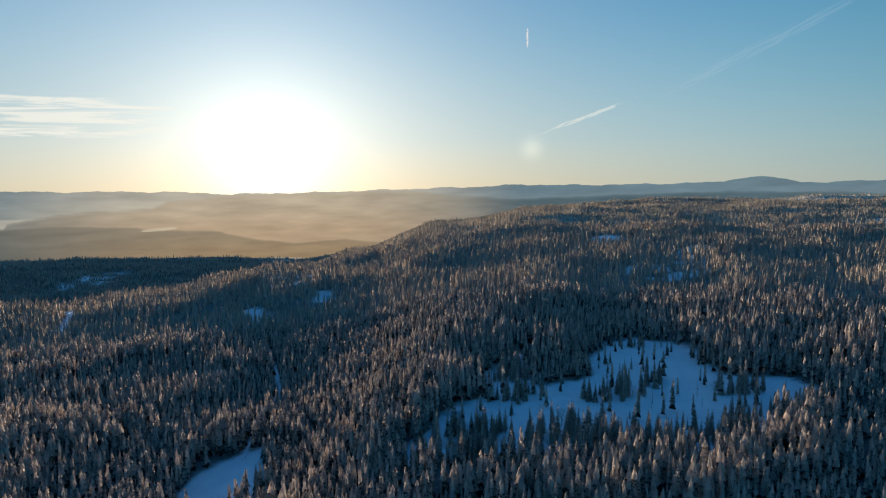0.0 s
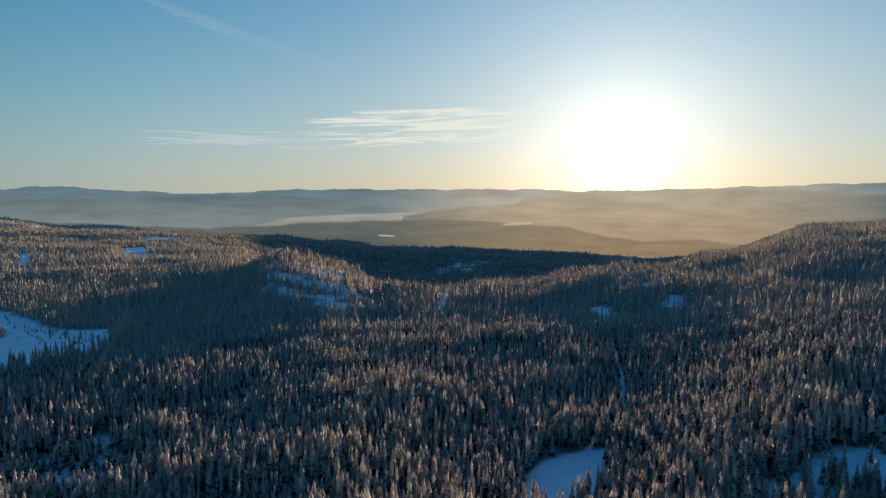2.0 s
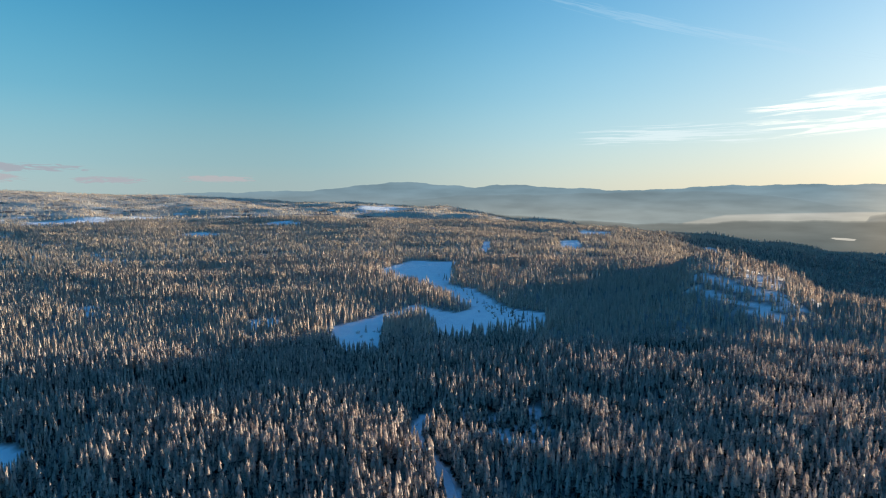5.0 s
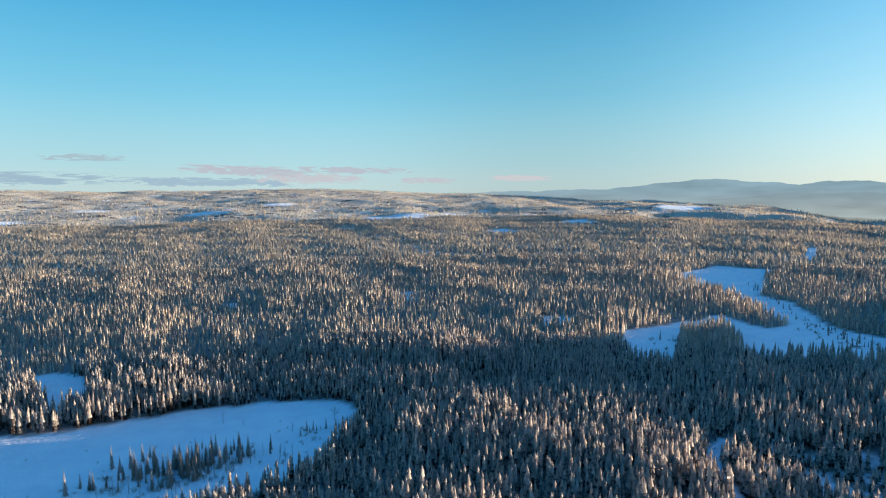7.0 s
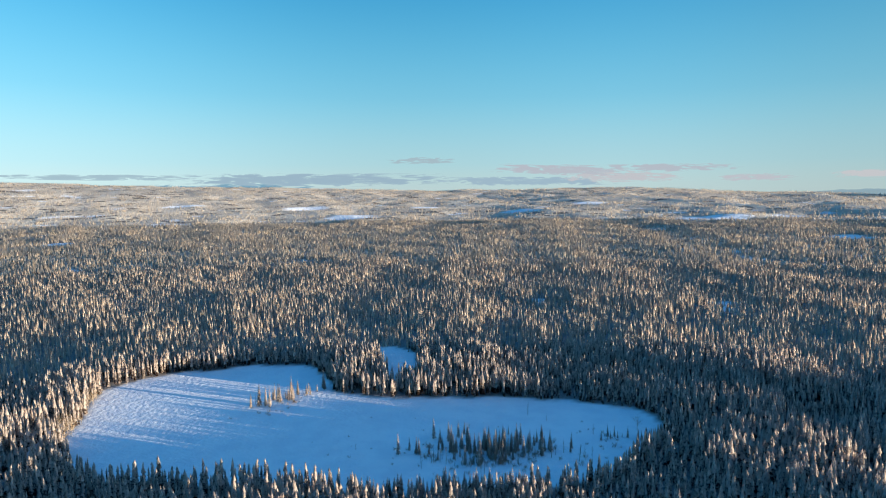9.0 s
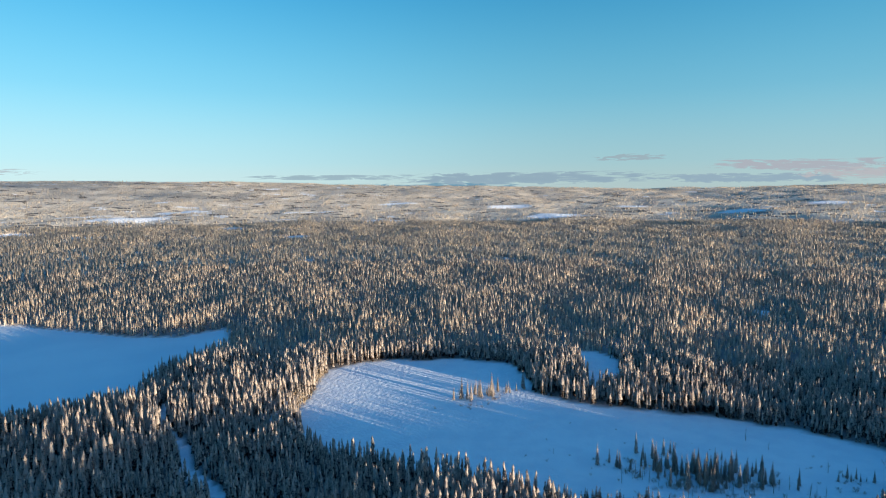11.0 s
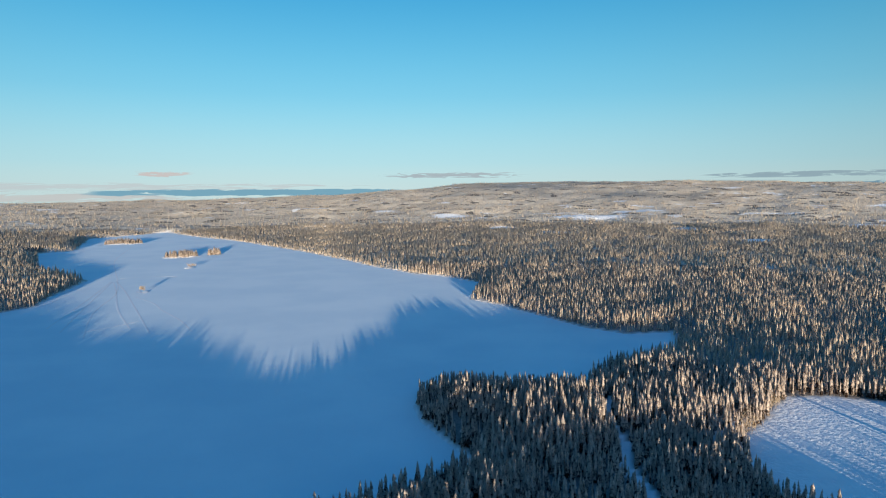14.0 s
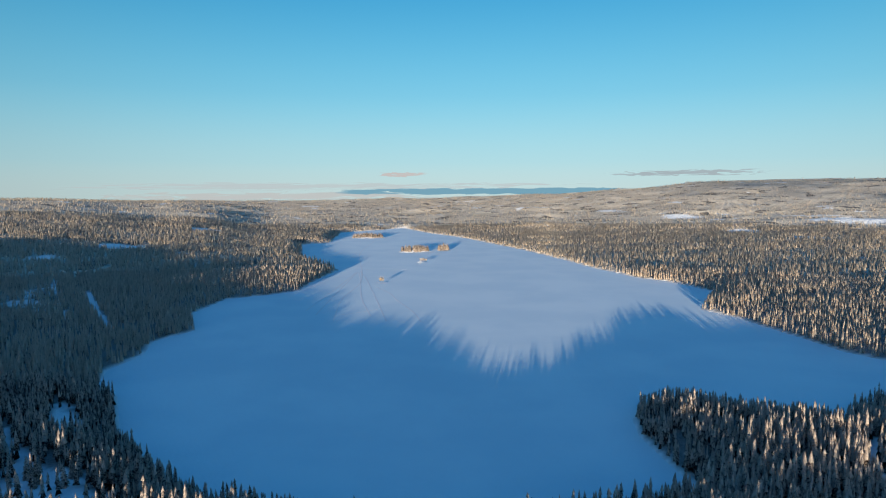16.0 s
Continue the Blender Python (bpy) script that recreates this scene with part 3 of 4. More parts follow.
def cloud(name, az0, az1, el0, el1, colour, dense, label, long=14.0, lean=0.0, hard=0.3, fine=3.2, gain=0.5, reach=4895, ragged=2.6):
    """A thin cloud: a curved sheet high over the land, with ragged see-through edges."""
    n = 24
    reach += 5 * len(SHEETS)
    SHEETS.append(name)
    u, v = np.meshgrid(np.linspace(0, 1, n), np.linspace(0, 1, 8), indexing="ij")
    az = np.radians(az0 + (az1 - az0) * u)
    el = np.radians(el0 + (el1 - el0) * v + lean * (u - 0.5))
    co = np.stack([-np.sin(az) * np.cos(el) * reach, np.cos(az) * np.cos(el) * reach, 118 + np.sin(el) * reach], -1).reshape(-1, 3)
    i, j = np.meshgrid(np.arange(n - 1), np.arange(7), indexing="ij")
    me = grid_mesh(name, co, np.stack([i * 8 + j, (i + 1) * 8 + j, (i + 1) * 8 + j + 1, i * 8 + j + 1], -1).reshape(-1, 4))
    uv = me.attributes.new("place", "FLOAT_VECTOR", "POINT")
    uv.data.foreach_set("vector", np.stack([u, v, 0 * u], -1).astype(np.float32).ravel())
    m = bpy.data.materials.new(name)
    m.use_nodes = True
    nd, l = m.node_tree.nodes, m.node_tree.links
    nd.clear()
    out, em, tr, mx = nd.new("ShaderNodeOutputMaterial"), nd.new("ShaderNodeEmission"), nd.new("ShaderNodeBsdfTransparent"), nd.new("ShaderNodeMixShader")
    at = nd.new("ShaderNodeAttribute")
    at.attribute_name = "place"
    sep = nd.new("ShaderNodeSeparateXYZ")
    l.new(at.outputs["Vector"], sep.inputs[0])
    sc = put(nd, l, "ShaderNodeMapping", [("Vector", at.outputs["Vector"])], Scale=((az1 - az0) / long * 4, max(1.0, (el1 - el0) * fine), 1), Location=(az0, el0, 0))
    no = put(nd, l, "ShaderNodeTexNoise", [("Vector", sc.outputs[0])], Scale=1.6, Detail=7.0, Roughness=0.62, Distortion=0.9)

    def edge(x):
        e = nd.new("ShaderNodeMath")
        e.operation = "PINGPONG"
        e.inputs[1].default_value = 0.5
        l.new(x, e.inputs[0])
        return band(nd, l, e.outputs[0], 0.0, 0.42)

    mul = nd.new("ShaderNodeMath")
    mul.operation = "MULTIPLY"
    l.new(edge(sep.outputs[0]), mul.inputs[0])
    l.new(edge(sep.outputs[1]), mul.inputs[1])
    rag = nd.new("ShaderNodeMath")
    rag.operation = "MULTIPLY_ADD"
    l.new(no.outputs[0], rag.inputs[0])
    rag.inputs[1].default_value, rag.inputs[2].default_value = ragged, 0.5 - 0.5 * ragged
    add = nd.new("ShaderNodeMath")
    add.operation = "MULTIPLY_ADD"
    l.new(mul.outputs[0], add.inputs[0])
    add.inputs[1].default_value = gain
    l.new(rag.outputs[0], add.inputs[2])
    alpha = band(nd, l, add.outputs[0], 0.62, 0.62 + hard)
    soft = band(nd, l, mul.outputs[0], 0.0, 0.35)
    thick = nd.new("ShaderNodeMath")
    thick.operation = "MULTIPLY"
    l.new(alpha, thick.inputs[0])
    l.new(soft, thick.inputs[1])
    thin = nd.new("ShaderNodeMath")
    thin.operation, thin.use_clamp = "MULTIPLY", True
    l.new(thick.outputs[0], thin.inputs[0])
    thin.inputs[1].default_value = dense
    # the sheet glows in its given colour, cloud light and water shine alike
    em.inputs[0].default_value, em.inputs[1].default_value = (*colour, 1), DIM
    l.new(thin.outputs[0], mx.inputs[0])
    l.new(tr.outputs[0], mx.inputs[1])
    l.new(em.outputs[0], mx.inputs[2])
    l.new(mx.outputs[0], out.inputs[0])
    me.materials.append(m)
    return tagged(new(name, me), label, "cloud", kind="structure")


# small sheets of water in the valley, their shine painted as a glow
cloud("backdrop_lake", 35.9, 38.1, -3.62, -3.40, (0.60, 0.57, 0.50), 0.9, "small distant lake in the haze, its shine painted as a glow", 6.0, 0.1, 0.2, 1.0, 1.6, 4610)
cloud("backdrop_lake", 23.0, 26.6, -2.62, -2.30, (0.78, 0.66, 0.48), 0.7, "narrow distant water in the haze, its shine painted as a glow", 6.0, -0.25, 0.2, 1.0, 1.6, 4605)
cloud("backdrop_lake", 12.0, 18.0, -5.62, -5.15, (0.62, 0.50, 0.36), 0.7, "distant pale glowing strip in the hazy valley", 8.0, 0.2, 0.3, 1.0, 1.2, 4600)
cloud("backdrop_cirrus", 20, 47, 4.2, 8.8, (1.3, 1.25, 1.1), 0.68, "thin bright cirrus streaks near the sun", 60, -1.4, 0.45, 1.1, 0.46)
cloud("backdrop_cirrus", 40, 60, 4.0, 6.4, (0.9, 0.98, 1.0), 0.45, "faint cirrus veil", 50, 0.0, 0.4, 3.0, 0.40)
cloud("backdrop_contrail", -7.68, -7.9, 13.0, 15.0, (0.95, 0.95, 0.95), 1.6, "short bright condensation trail", 2.0, 0.0, 0.1)
cloud("backdrop_contrail", -7.6, -18.0, 6.7, 7.25, (1.15, 1.15, 1.06), 0.5, "old condensation trail spreading into cloud", 10.0, 3.4, 0.4)
cloud("backdrop_contrail", -16, -38, 11.0, 12.6, (0.62, 0.8, 0.92), 0.16, "faint old condensation trail", 20.0, 9.5, 0.6)
cloud("backdrop_contrail", 31, 67, 13.0, 14.5, (0.50, 0.70, 0.86), 0.30, "faint old condensation trail", 30.0, 10.2, 0.6)
cloud("backdrop_cloud", 98.5, 112, 1.95, 2.8, (0.36, 0.40, 0.45), 1.7, "flat grey evening cloud low over the hills", 12.0, 0.2)
cloud("backdrop_cloud", 107, 122, 1.7, 2.9, (0.37, 0.40, 0.45), 1.7, "flat grey evening cloud low over the hills", 12.0, 0.5)
cloud("backdrop_cloud", 103, 116, 1.0, 2.3, (0.42, 0.43, 0.46), 1.4, "grey evening cloud trailing over the hills", 10.0)
cloud("backdrop_cloud", 123.5, 131, 2.85, 3.6, (0.30, 0.40, 0.45), 1.7, "small flat grey cloud", 8.0)
cloud("backdrop_cloud", 86, 94, 1.2, 1.95, (0.44, 0.45, 0.47), 1.7, "small flat grey cloud", 8.0)
cloud("backdrop_cloud", 95, 102, 1.05, 1.8, (0.40, 0.42, 0.46), 1.8, "small flat grey cloud", 8.0)
cloud("backdrop_cloud", 122, 152, 0.75, 2.2, (0.26, 0.37, 0.45), 1.1, "long blue-grey cloud bank on the skyline", 14.0, -0.2, 0.3, 2.2, 0.6)
cloud("backdrop_cloud", 134, 154, 0.2, 1.2, (0.15, 0.29, 0.39), 1.2, "dark blue cloud bank on the skyline", 14.0, 0.0, 0.3, 2.2, 0.6)
cloud("backdrop_cloud", 108, 128, 0.8, 1.8, (0.27, 0.38, 0.46), 1.6, "thin blue-grey cloud bank on the skyline", 12.0, 0.2, 0.3, 2.2, 0.55)
cloud("backdrop_cloud", 176, 191.5, 1.5, 2.2, (0.42, 0.50, 0.54), 1.3, "thin flat cloud over the ridge", 12.0)
cloud("backdrop_cloud", 146, 163, 1.3, 1.9, (0.30, 0.42, 0.48), 1.5, "thin flat cloud streak over the hills", 20.0)
cloud("backdrop_cloud", 180, 218, -0.1, 0.72, (0.20, 0.41, 0.53), 1.9, "long blue cloud bank on the skyline", 26.0, 0.0, 0.25, 1.6, 0.9)
cloud("backdrop_cloud", 186, 246, 0.35, 1.3, (0.56, 0.60, 0.62), 0.7, "pale layered cloud bank on the skyline", 26.0, 0.0, 0.4)
cloud("backdrop_cloud", 200, 240, -0.6, 0.5, (0.58, 0.58, 0.57), 0.8, "pale mist bank on the skyline", 16.0, 0.0, 0.4, 2.4, 0.55)
cloud("backdrop_cloud", 206, 212, 1.6, 2.2, (0.62, 0.58, 0.57), 1.0, "small pink cloud", 8.0)

# ---- woods ----


def spruce_shape(tiers, sides, seed, skirt=0.10, girth=0.105, notch=0.75):
    """A slender, nearly columnar spruce of height 1: ragged tiers of boughs, one over the other."""
    g = np.random.default_rng(seed)
    vs, fs, rime = [], [], []
    for k in range(tiers):
        low, top = skirt + (1 - skirt) * (k / tiers) ** 0.95, skirt + (1 - skirt) * min(1.0, (k + 1.9) / tiers)
        if k == tiers - 1:
            top = 1.0
        rad = girth * (1 - low) ** 0.55
        n0 = len(vs)
        vs.append((g.normal(0, 0.006), g.normal(0, 0.006), top))
        # less rime inside and low down, which also paints the shade between tiers
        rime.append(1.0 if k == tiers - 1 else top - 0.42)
        turn = g.uniform(0, 6.28)
        for s in range(sides):
            q = turn + 2 * math.pi * s / sides
            w = rad * (1.0 if s % 2 else notch) * g.uniform(0.75, 1.3)
            vs.append((w * math.cos(q), w * math.sin(q), low + g.uniform(-0.045, 0.03) * (1 if s % 2 else -0.5)))
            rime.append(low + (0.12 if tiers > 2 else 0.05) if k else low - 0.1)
        for s in range(sides):
            fs.append((n0, n0 + 1 + s, n0 + 1 + (s + 1) % sides))
    return np.array(vs), np.array(fs), np.array(rime)


def forest(name, px, py, tall, shapes, material, label, seed):
    g = np.random.default_rng(seed)
    z = height(px, py) - 0.3
    pick = g.integers(0, len(shapes), len(px))
    cos, fcs, ups, base = [], [], [], 0
    for k, (vs, fs, rime) in enumerate(shapes):
        w = np.where(pick == k)[0]
        if not len(w):
            continue
        t, wide, turn = tall[w], tall[w] * g.uniform(0.8, 1.25, len(w)), g.uniform(0, 6.28, len(w))
        c, s = np.cos(turn)[:, None], np.sin(turn)[:, None]
        x = (vs[:, 0] * c - vs[:, 1] * s) * wide[:, None] + px[w][:, None]
        y = (vs[:, 0] * s + vs[:, 1] * c) * wide[:, None] + py[w][:, None]
        h = vs[:, 2] * t[:, None] + z[w][:, None]
        cos.append(np.stack([x, y, h], -1).reshape(-1, 3))
        fcs.append((fs[None] + (np.arange(len(w)) * len(vs))[:, None, None] + base).reshape(-1, 3))
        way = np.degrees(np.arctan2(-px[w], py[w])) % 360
        # less rime on the eastern shore; on the plain the cut paints backlit darkness
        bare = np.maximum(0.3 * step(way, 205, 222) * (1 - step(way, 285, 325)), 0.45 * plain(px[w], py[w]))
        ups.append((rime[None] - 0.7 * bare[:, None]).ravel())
        base += len(w) * len(vs)
    me = grid_mesh(name, np.concatenate(cos), np.concatenate(fcs))
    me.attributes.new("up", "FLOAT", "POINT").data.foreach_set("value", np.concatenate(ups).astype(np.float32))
    me.materials.append(material)
    return tagged(new(name, me), label, "trees", kind="stuff")


def scatter(r0, r1, area, seed):
    """Places of trees in a ring, one to so many square metres, kept out of the open ground; and their heights."""
    g = np.random.default_rng(seed)
    n = int(math.pi * (r1 * r1 - r0 * r0) * (280 / 360) / area)
    r, az = np.sqrt(g.uniform(r0 * r0, r1 * r1, n)), np.radians(g.uniform(-38, 242, n))
    px, py = -r * np.sin(az), r * np.cos(az)
    keep = g.uniform(0, 1, n) > openness(px, py)
    px, py = px[keep], py[keep]
    d = edge_distance(px, py, LAKE)
    keep = d > 1.5
    px, py = px[keep], py[keep]
    stand = np.tanh(3 * waves(px, py, 190, 41)) * 0.8 + 0.4 * waves(px, py, 60, 42)
    keep = g.uniform(0, 1, len(px)) < 0.86 + 0.28 * waves(px, py, 55, 43)
    px, py, stand = px[keep], py[keep], stand[keep]
    tall = (10.0 + 2.3 * stand) * np.clip(g.normal(1, 0.2, len(px)), 0.5, 1.5)
    return px, py, tall


NEAR = [spruce_shape(6, 6, s, 0.10, 0.125, 0.5) for s in range(12)]
NEXT = [spruce_shape(4, 4, s + 60, 0.10, 0.115, 0.65) for s in range(12)]
MIDDLE = [spruce_shape(2, 3, s + 20, 0.08, 0.13) for s in range(8)]
FAR = [spruce_shape(1, 3, s + 40, 0.05, 0.17) for s in range(4)]

px, py, tall = scatter(20, 150, 14, 100)
forest("spruce_wood_below", px, py, tall, FAR, M_TREE, "frost-covered spruce forest below the drone", 6)
px, py, tall = scatter(150, 470, 6.2, 101)
# taller trees on the headland, lower ones along the shore, to shape the lake's shade
tall = tall * (1 + 0.18 * np.exp(-((px - 2) / 70) ** 4 - ((py + 350) / 55) ** 4) - 0.38 * np.exp(-((px - 85) / 55) ** 4 - ((py + 195) / 32) ** 2))
# trees that stand singly against the snow, along the near shores and the meadow
r, edge = np.hypot(px, py), np.minimum(edge_distance(px, py, LAKE) - 6, np.minimum(edge_distance(px, py, MEADOW) - 9, edge_distance(px, py, MARSH) - 5))
front = np.where((edge < 0) & (r > 172) & (r < 300))[0]
front = front[np.argsort(r[front])][:230]
CLOSE = [(px[i], py[i], tall[i]) for i in front]
rest = np.setdiff1d(np.arange(len(px)), front)
for name, ring, shapes, seed in (("spruce_wood_near", r[rest] < 310, NEAR, 1), ("spruce_wood_next", r[rest] >= 310, NEXT, 7)):
    forest(name, px[rest][ring], py[rest][ring], tall[rest][ring], shapes, M_TREE, "dense frost-covered spruce forest on snow", seed)
px, py, tall = scatter(470, 1050, 16.5, 102)
forest("spruce_wood_middle", px, py, tall, MIDDLE, M_TREE_MID, "dense frost-covered spruce forest on snow", 2)
px, py, tall = scatter(1050, 2300, 40, 103)
forest("spruce_wood_far", px, py, tall * 0.9, FAR, M_TREE_FAR, "distant frost-covered spruce forest", 3)
px, py, tall = scatter(2300, 4800, 420, 104)
forest("spruce_wood_distant", px, py, tall * 0.95, FAR, M_TREE_FAR, "distant frost-covered spruce forest", 4)
# unseen wooded hill behind, added so that its shade lies over the eastern shore
g = np.random.default_rng(105)
r, az = np.sqrt(g.uniform(50 ** 2, 1300 ** 2, 16000)), np.radians(g.uniform(243, 321, 16000))
px, py = -r * np.sin(az), r * np.cos(az)
away = edge_distance(px, py, LAKE) > 3
forest("spruce_wood_behind", px[away], py[away], g.uniform(9, 13, int(away.sum())), FAR, M_TREE_FAR, "frost-covered spruce forest on the hill", 5)

# ---- single trees ----


def part(name, bm, material, parent, label=""):
    me = bpy.data.meshes.new(name)
    bm.to_mesh(me)
    bm.free()
    me.materials.append(material)
    ob = new(name, me)
    ob.parent = parent
    return tagged(ob, label)


def mat_plain(name, a, b, grain, rough=0.9, through_light=0.0):
    m, n, l, bs = nodes(name)
    tc = n.new("ShaderNodeTexCoord")
    no = put(n, l, "ShaderNodeTexNoise", [("Vector", tc.outputs["Object"])], Scale=grain, Detail=4.0)
    info = n.new("ShaderNodeObjectInfo")
    add = n.new("ShaderNodeMath")
    add.operation = "MULTIPLY_ADD"
    l.new(info.outputs["Random"], add.inputs[0])
    add.inputs[1].default_value = 0.2
    l.new(no.outputs[0], add.inputs[2])
    tint = blend(n, l, band(n, l, add.outputs[0], 0.4, 0.8), a, b)
    l.new(tint, bs.inputs["Base Color"])
    bs.inputs["Roughness"].default_value = rough
    if through_light:
        see_through(n, l, tint, through_light)
    return m


M_BARK = mat_plain("spruce_bark", (0.06, 0.045, 0.035), (0.16, 0.13, 0.11), 6.0)
M_NEEDLE = mat_plain("spruce_needles", (0.06, 0.047, 0.036), (0.20, 0.165, 0.13), 3.0, 0.9, 0.3)
M_RIME = mat_plain("rime_and_snow", (0.42, 0.33, 0.29), (0.90, 0.78, 0.70), 2.6, 0.9, 0.45)
M_GREY = mat_plain("dead_grey_wood", (0.16, 0.12, 0.09), (0.36, 0.30, 0.25), 5.0)
M_TWIG = mat_plain("bare_birch_twigs", (0.24, 0.17, 0.11), (0.50, 0.41, 0.30), 4.0, 0.9, 0.25)
M_SNOW = mat_plain("packed_snow", (0.74, 0.77, 0.82), (0.86, 0.87, 0.90), 0.6, 0.7)


def stem(bm, height_m, r0, r1, sides=6, bend=0.0, g=random):
    rings = []
    for k in range(5):
        f = k / 4
        q = r0 + (r1 - r0) * f
        rings.append([bm.verts.new((q * math.cos(6.283 * s / sides) + bend * f * f, q * math.sin(6.283 * s / sides), height_m * f)) for s in range(sides)])
    for a, b in zip(rings, rings[1:]):
        for s in range(sides):
            bm.faces.new((a[s], a[(s + 1) % sides], b[(s + 1) % sides], b[s]))
    bm.faces.new(rings[-1])


def bough(bm, q, low, reach, droop, wide, lift=0.0, start=0.0):
    """One drooping bough: a small roof-shaped blade running out from the stem."""
    c, s = math.cos(q), math.sin(q)

    def at(out, side, z):
        return bm.verts.new((c * out - s * side, s * out + c * side, low + z + lift))

    a = at(reach * start, 0, 0.10 * reach - droop * start * start)
    m = at(reach * 0.58, 0, 0.06 * reach - droop * 0.30)
    e = at(reach, 0, -droop)
    for side in (-1, 1):
        w = at(reach * 0.55, side * wide, -droop * 0.42 - 0.22 * wide)
        bm.faces.new((a, w, m) if side < 0 else (a, m, w))
        bm.faces.new((m, w, e) if side < 0 else (m, e, w))


def spruce(seed, slim=1.0, bare=0.10, load=0.9, kind="spruce_tree"):
    """A spruce ten metres tall, with whorls of drooping boughs and snow lying on them."""
    g = random.Random(seed)
    root = new(kind)
    bm = bmesh.new()
    stem(bm, 9.6, 0.16, 0.02, 6, g.uniform(-0.15, 0.15))
    part("trunk", bm, M_BARK, root)
    crown, snow = bmesh.new(), bmesh.new()
    whorls = 15
    for k in range(whorls):
        f = (k / (whorls - 1)) ** 0.95
        low = 10 * (bare + (0.985 - bare) * f)
        reach = (1.65 * (1 - f) ** 0.8 + 0.10) * slim
        for i in range(7 if f < 0.6 else 5):
            q = g.uniform(0, 0.5) + 6.283 * i / (7 if f < 0.6 else 5) + k * 0.45
            r = reach * g.uniform(0.7, 1.2)
            d, w = r * g.uniform(0.35, 0.75), r * g.uniform(0.26, 0.40)
            z = low + g.uniform(-0.15, 0.15)
            bough(crown, q, z, r, d, w)
            if g.random() < load:
                bough(snow, q, z, r * 0.98, d, w * 1.02, 0.10, 0.12)
    top = crown.verts.new((0, 0, 10.15))
    ring = [crown.verts.new((0.10 * math.cos(a), 0.10 * math.sin(a), 9.3)) for a in (0, 2.1, 4.2)]
    for i in range(3):
        crown.faces.new((top, ring[i], ring[(i + 1) % 3]))
    part("crown", crown, M_NEEDLE, root)
    tagged(part("snow_load", snow, M_RIME, root, "rime and snow lying on the boughs"), kind="stuff")
    return root


def twigs(bm, g, base, way, length, width, depth):
    """Bare branches, splitting and thinning out."""
    end = base + way * length
    side = way.cross(Vector((g.uniform(-1, 1), g.uniform(-1, 1), g.uniform(-1, 1)))).normalized()
    for sd in (side, way.cross(side).normalized()):
        a, b, c = (bm.verts.new(base + sd * width), bm.verts.new(base - sd * width), bm.verts.new(end))
        bm.faces.new((a, b, c))
    if depth:
        for _ in range(3):
            turn = Vector((g.gauss(0, 0.5), g.gauss(0, 0.5), g.uniform(0.0, 0.5)))
            twigs(bm, g, base + way * length * g.uniform(0.35, 0.95), (way + turn).normalized(), length * g.uniform(0.5, 0.72), width * 0.55, depth - 1)


def birch(seed):
    g = random.Random(seed)
    root = new("birch_tree")
    bm = bmesh.new()
    stem(bm, 5.0, 0.12, 0.05, 6, g.uniform(-0.3, 0.3))
    part("trunk", bm, M_GREY, root)
    bm = bmesh.new()
    for k in range(9):
        q = g.uniform(0, 6.283)
        twigs(bm, g, Vector((0, 0, 2.0 + 3.0 * k / 8)), Vector((math.cos(q) * 0.75, math.sin(q) * 0.75, 0.9)).normalized(), 2.4, 0.05, 3)
    part("crown", bm, M_TWIG, root, "bare tan twigs touched with frost")
    return root


def snag(seed):
    g = random.Random(seed)
    root = new("dead_tree")
    bm = bmesh.new()
    stem(bm, 8.0, 0.13, 0.03, 6, g.uniform(-0.5, 0.5))
    part("trunk", bm, M_GREY, root)
    bm = bmesh.new()
    for _ in range(22):
        q = g.uniform(0, 6.283)
        z = g.uniform(2.0, 7.6)
        twigs(bm, g, Vector((0, 0, z)), Vector((math.cos(q), math.sin(q), g.uniform(-0.3, 0.3))).normalized(), (8.6 - z) * 0.13 + 0.25, 0.03, 1)
    part("branches", bm, M_TWIG, root)
    return root


def shrub(seed):
    g = random.Random(seed)
    bm = bmesh.new()
    for _ in range(12):
        q = g.uniform(0, 6.283)
        twigs(bm, g, Vector((g.uniform(-0.7, 0.7), g.uniform(-0.7, 0.7), 0)), Vector((math.cos(q) * 0.6, math.sin(q) * 0.6, 1)).normalized(), g.uniform(0.8, 1.5), 0.05, 2)
    me = bpy.data.meshes.new("shrub")
    bm.to_mesh(me)
    bm.free()
    me.materials.append(M_TWIG)
    return new("shrub", me)


PLANTED = {}


def plant(kind, make, variants, places, label, category, group, seed):
    """Stands trees of one kind at the places: x, y and how tall against the model."""
    g = random.Random(seed)
    if kind not in PLANTED:
        PLANTED[kind] = [None] * variants
    levels = height(np.array([p[0] for p in places]), np.array([p[1] for p in places])) - 0.15
    for (x, y, size), z in zip(places, levels):
        k = g.randrange(variants)
        m = pose(x, y, z, g.uniform(-2, 2), g.uniform(-2, 2), g.uniform(0, 360))
        if PLANTED[kind][k] is None:
            ob = make(k)
            ob.matrix_basis = m
            PLANTED[kind][k] = ob
        else:
            ob = copy_thing(PLANTED[kind][k], m)
        ob.scale = (size * g.uniform(0.85, 1.15), size * g.uniform(0.85, 1.15), size)
        tagged(ob, label, category, group)


plant("spruce", lambda k: spruce(k), 7, [(x, y, t / 10) for x, y, t in CLOSE], "slender frost-covered spruce standing in dense forest", "tree", "forest trees below", 11)


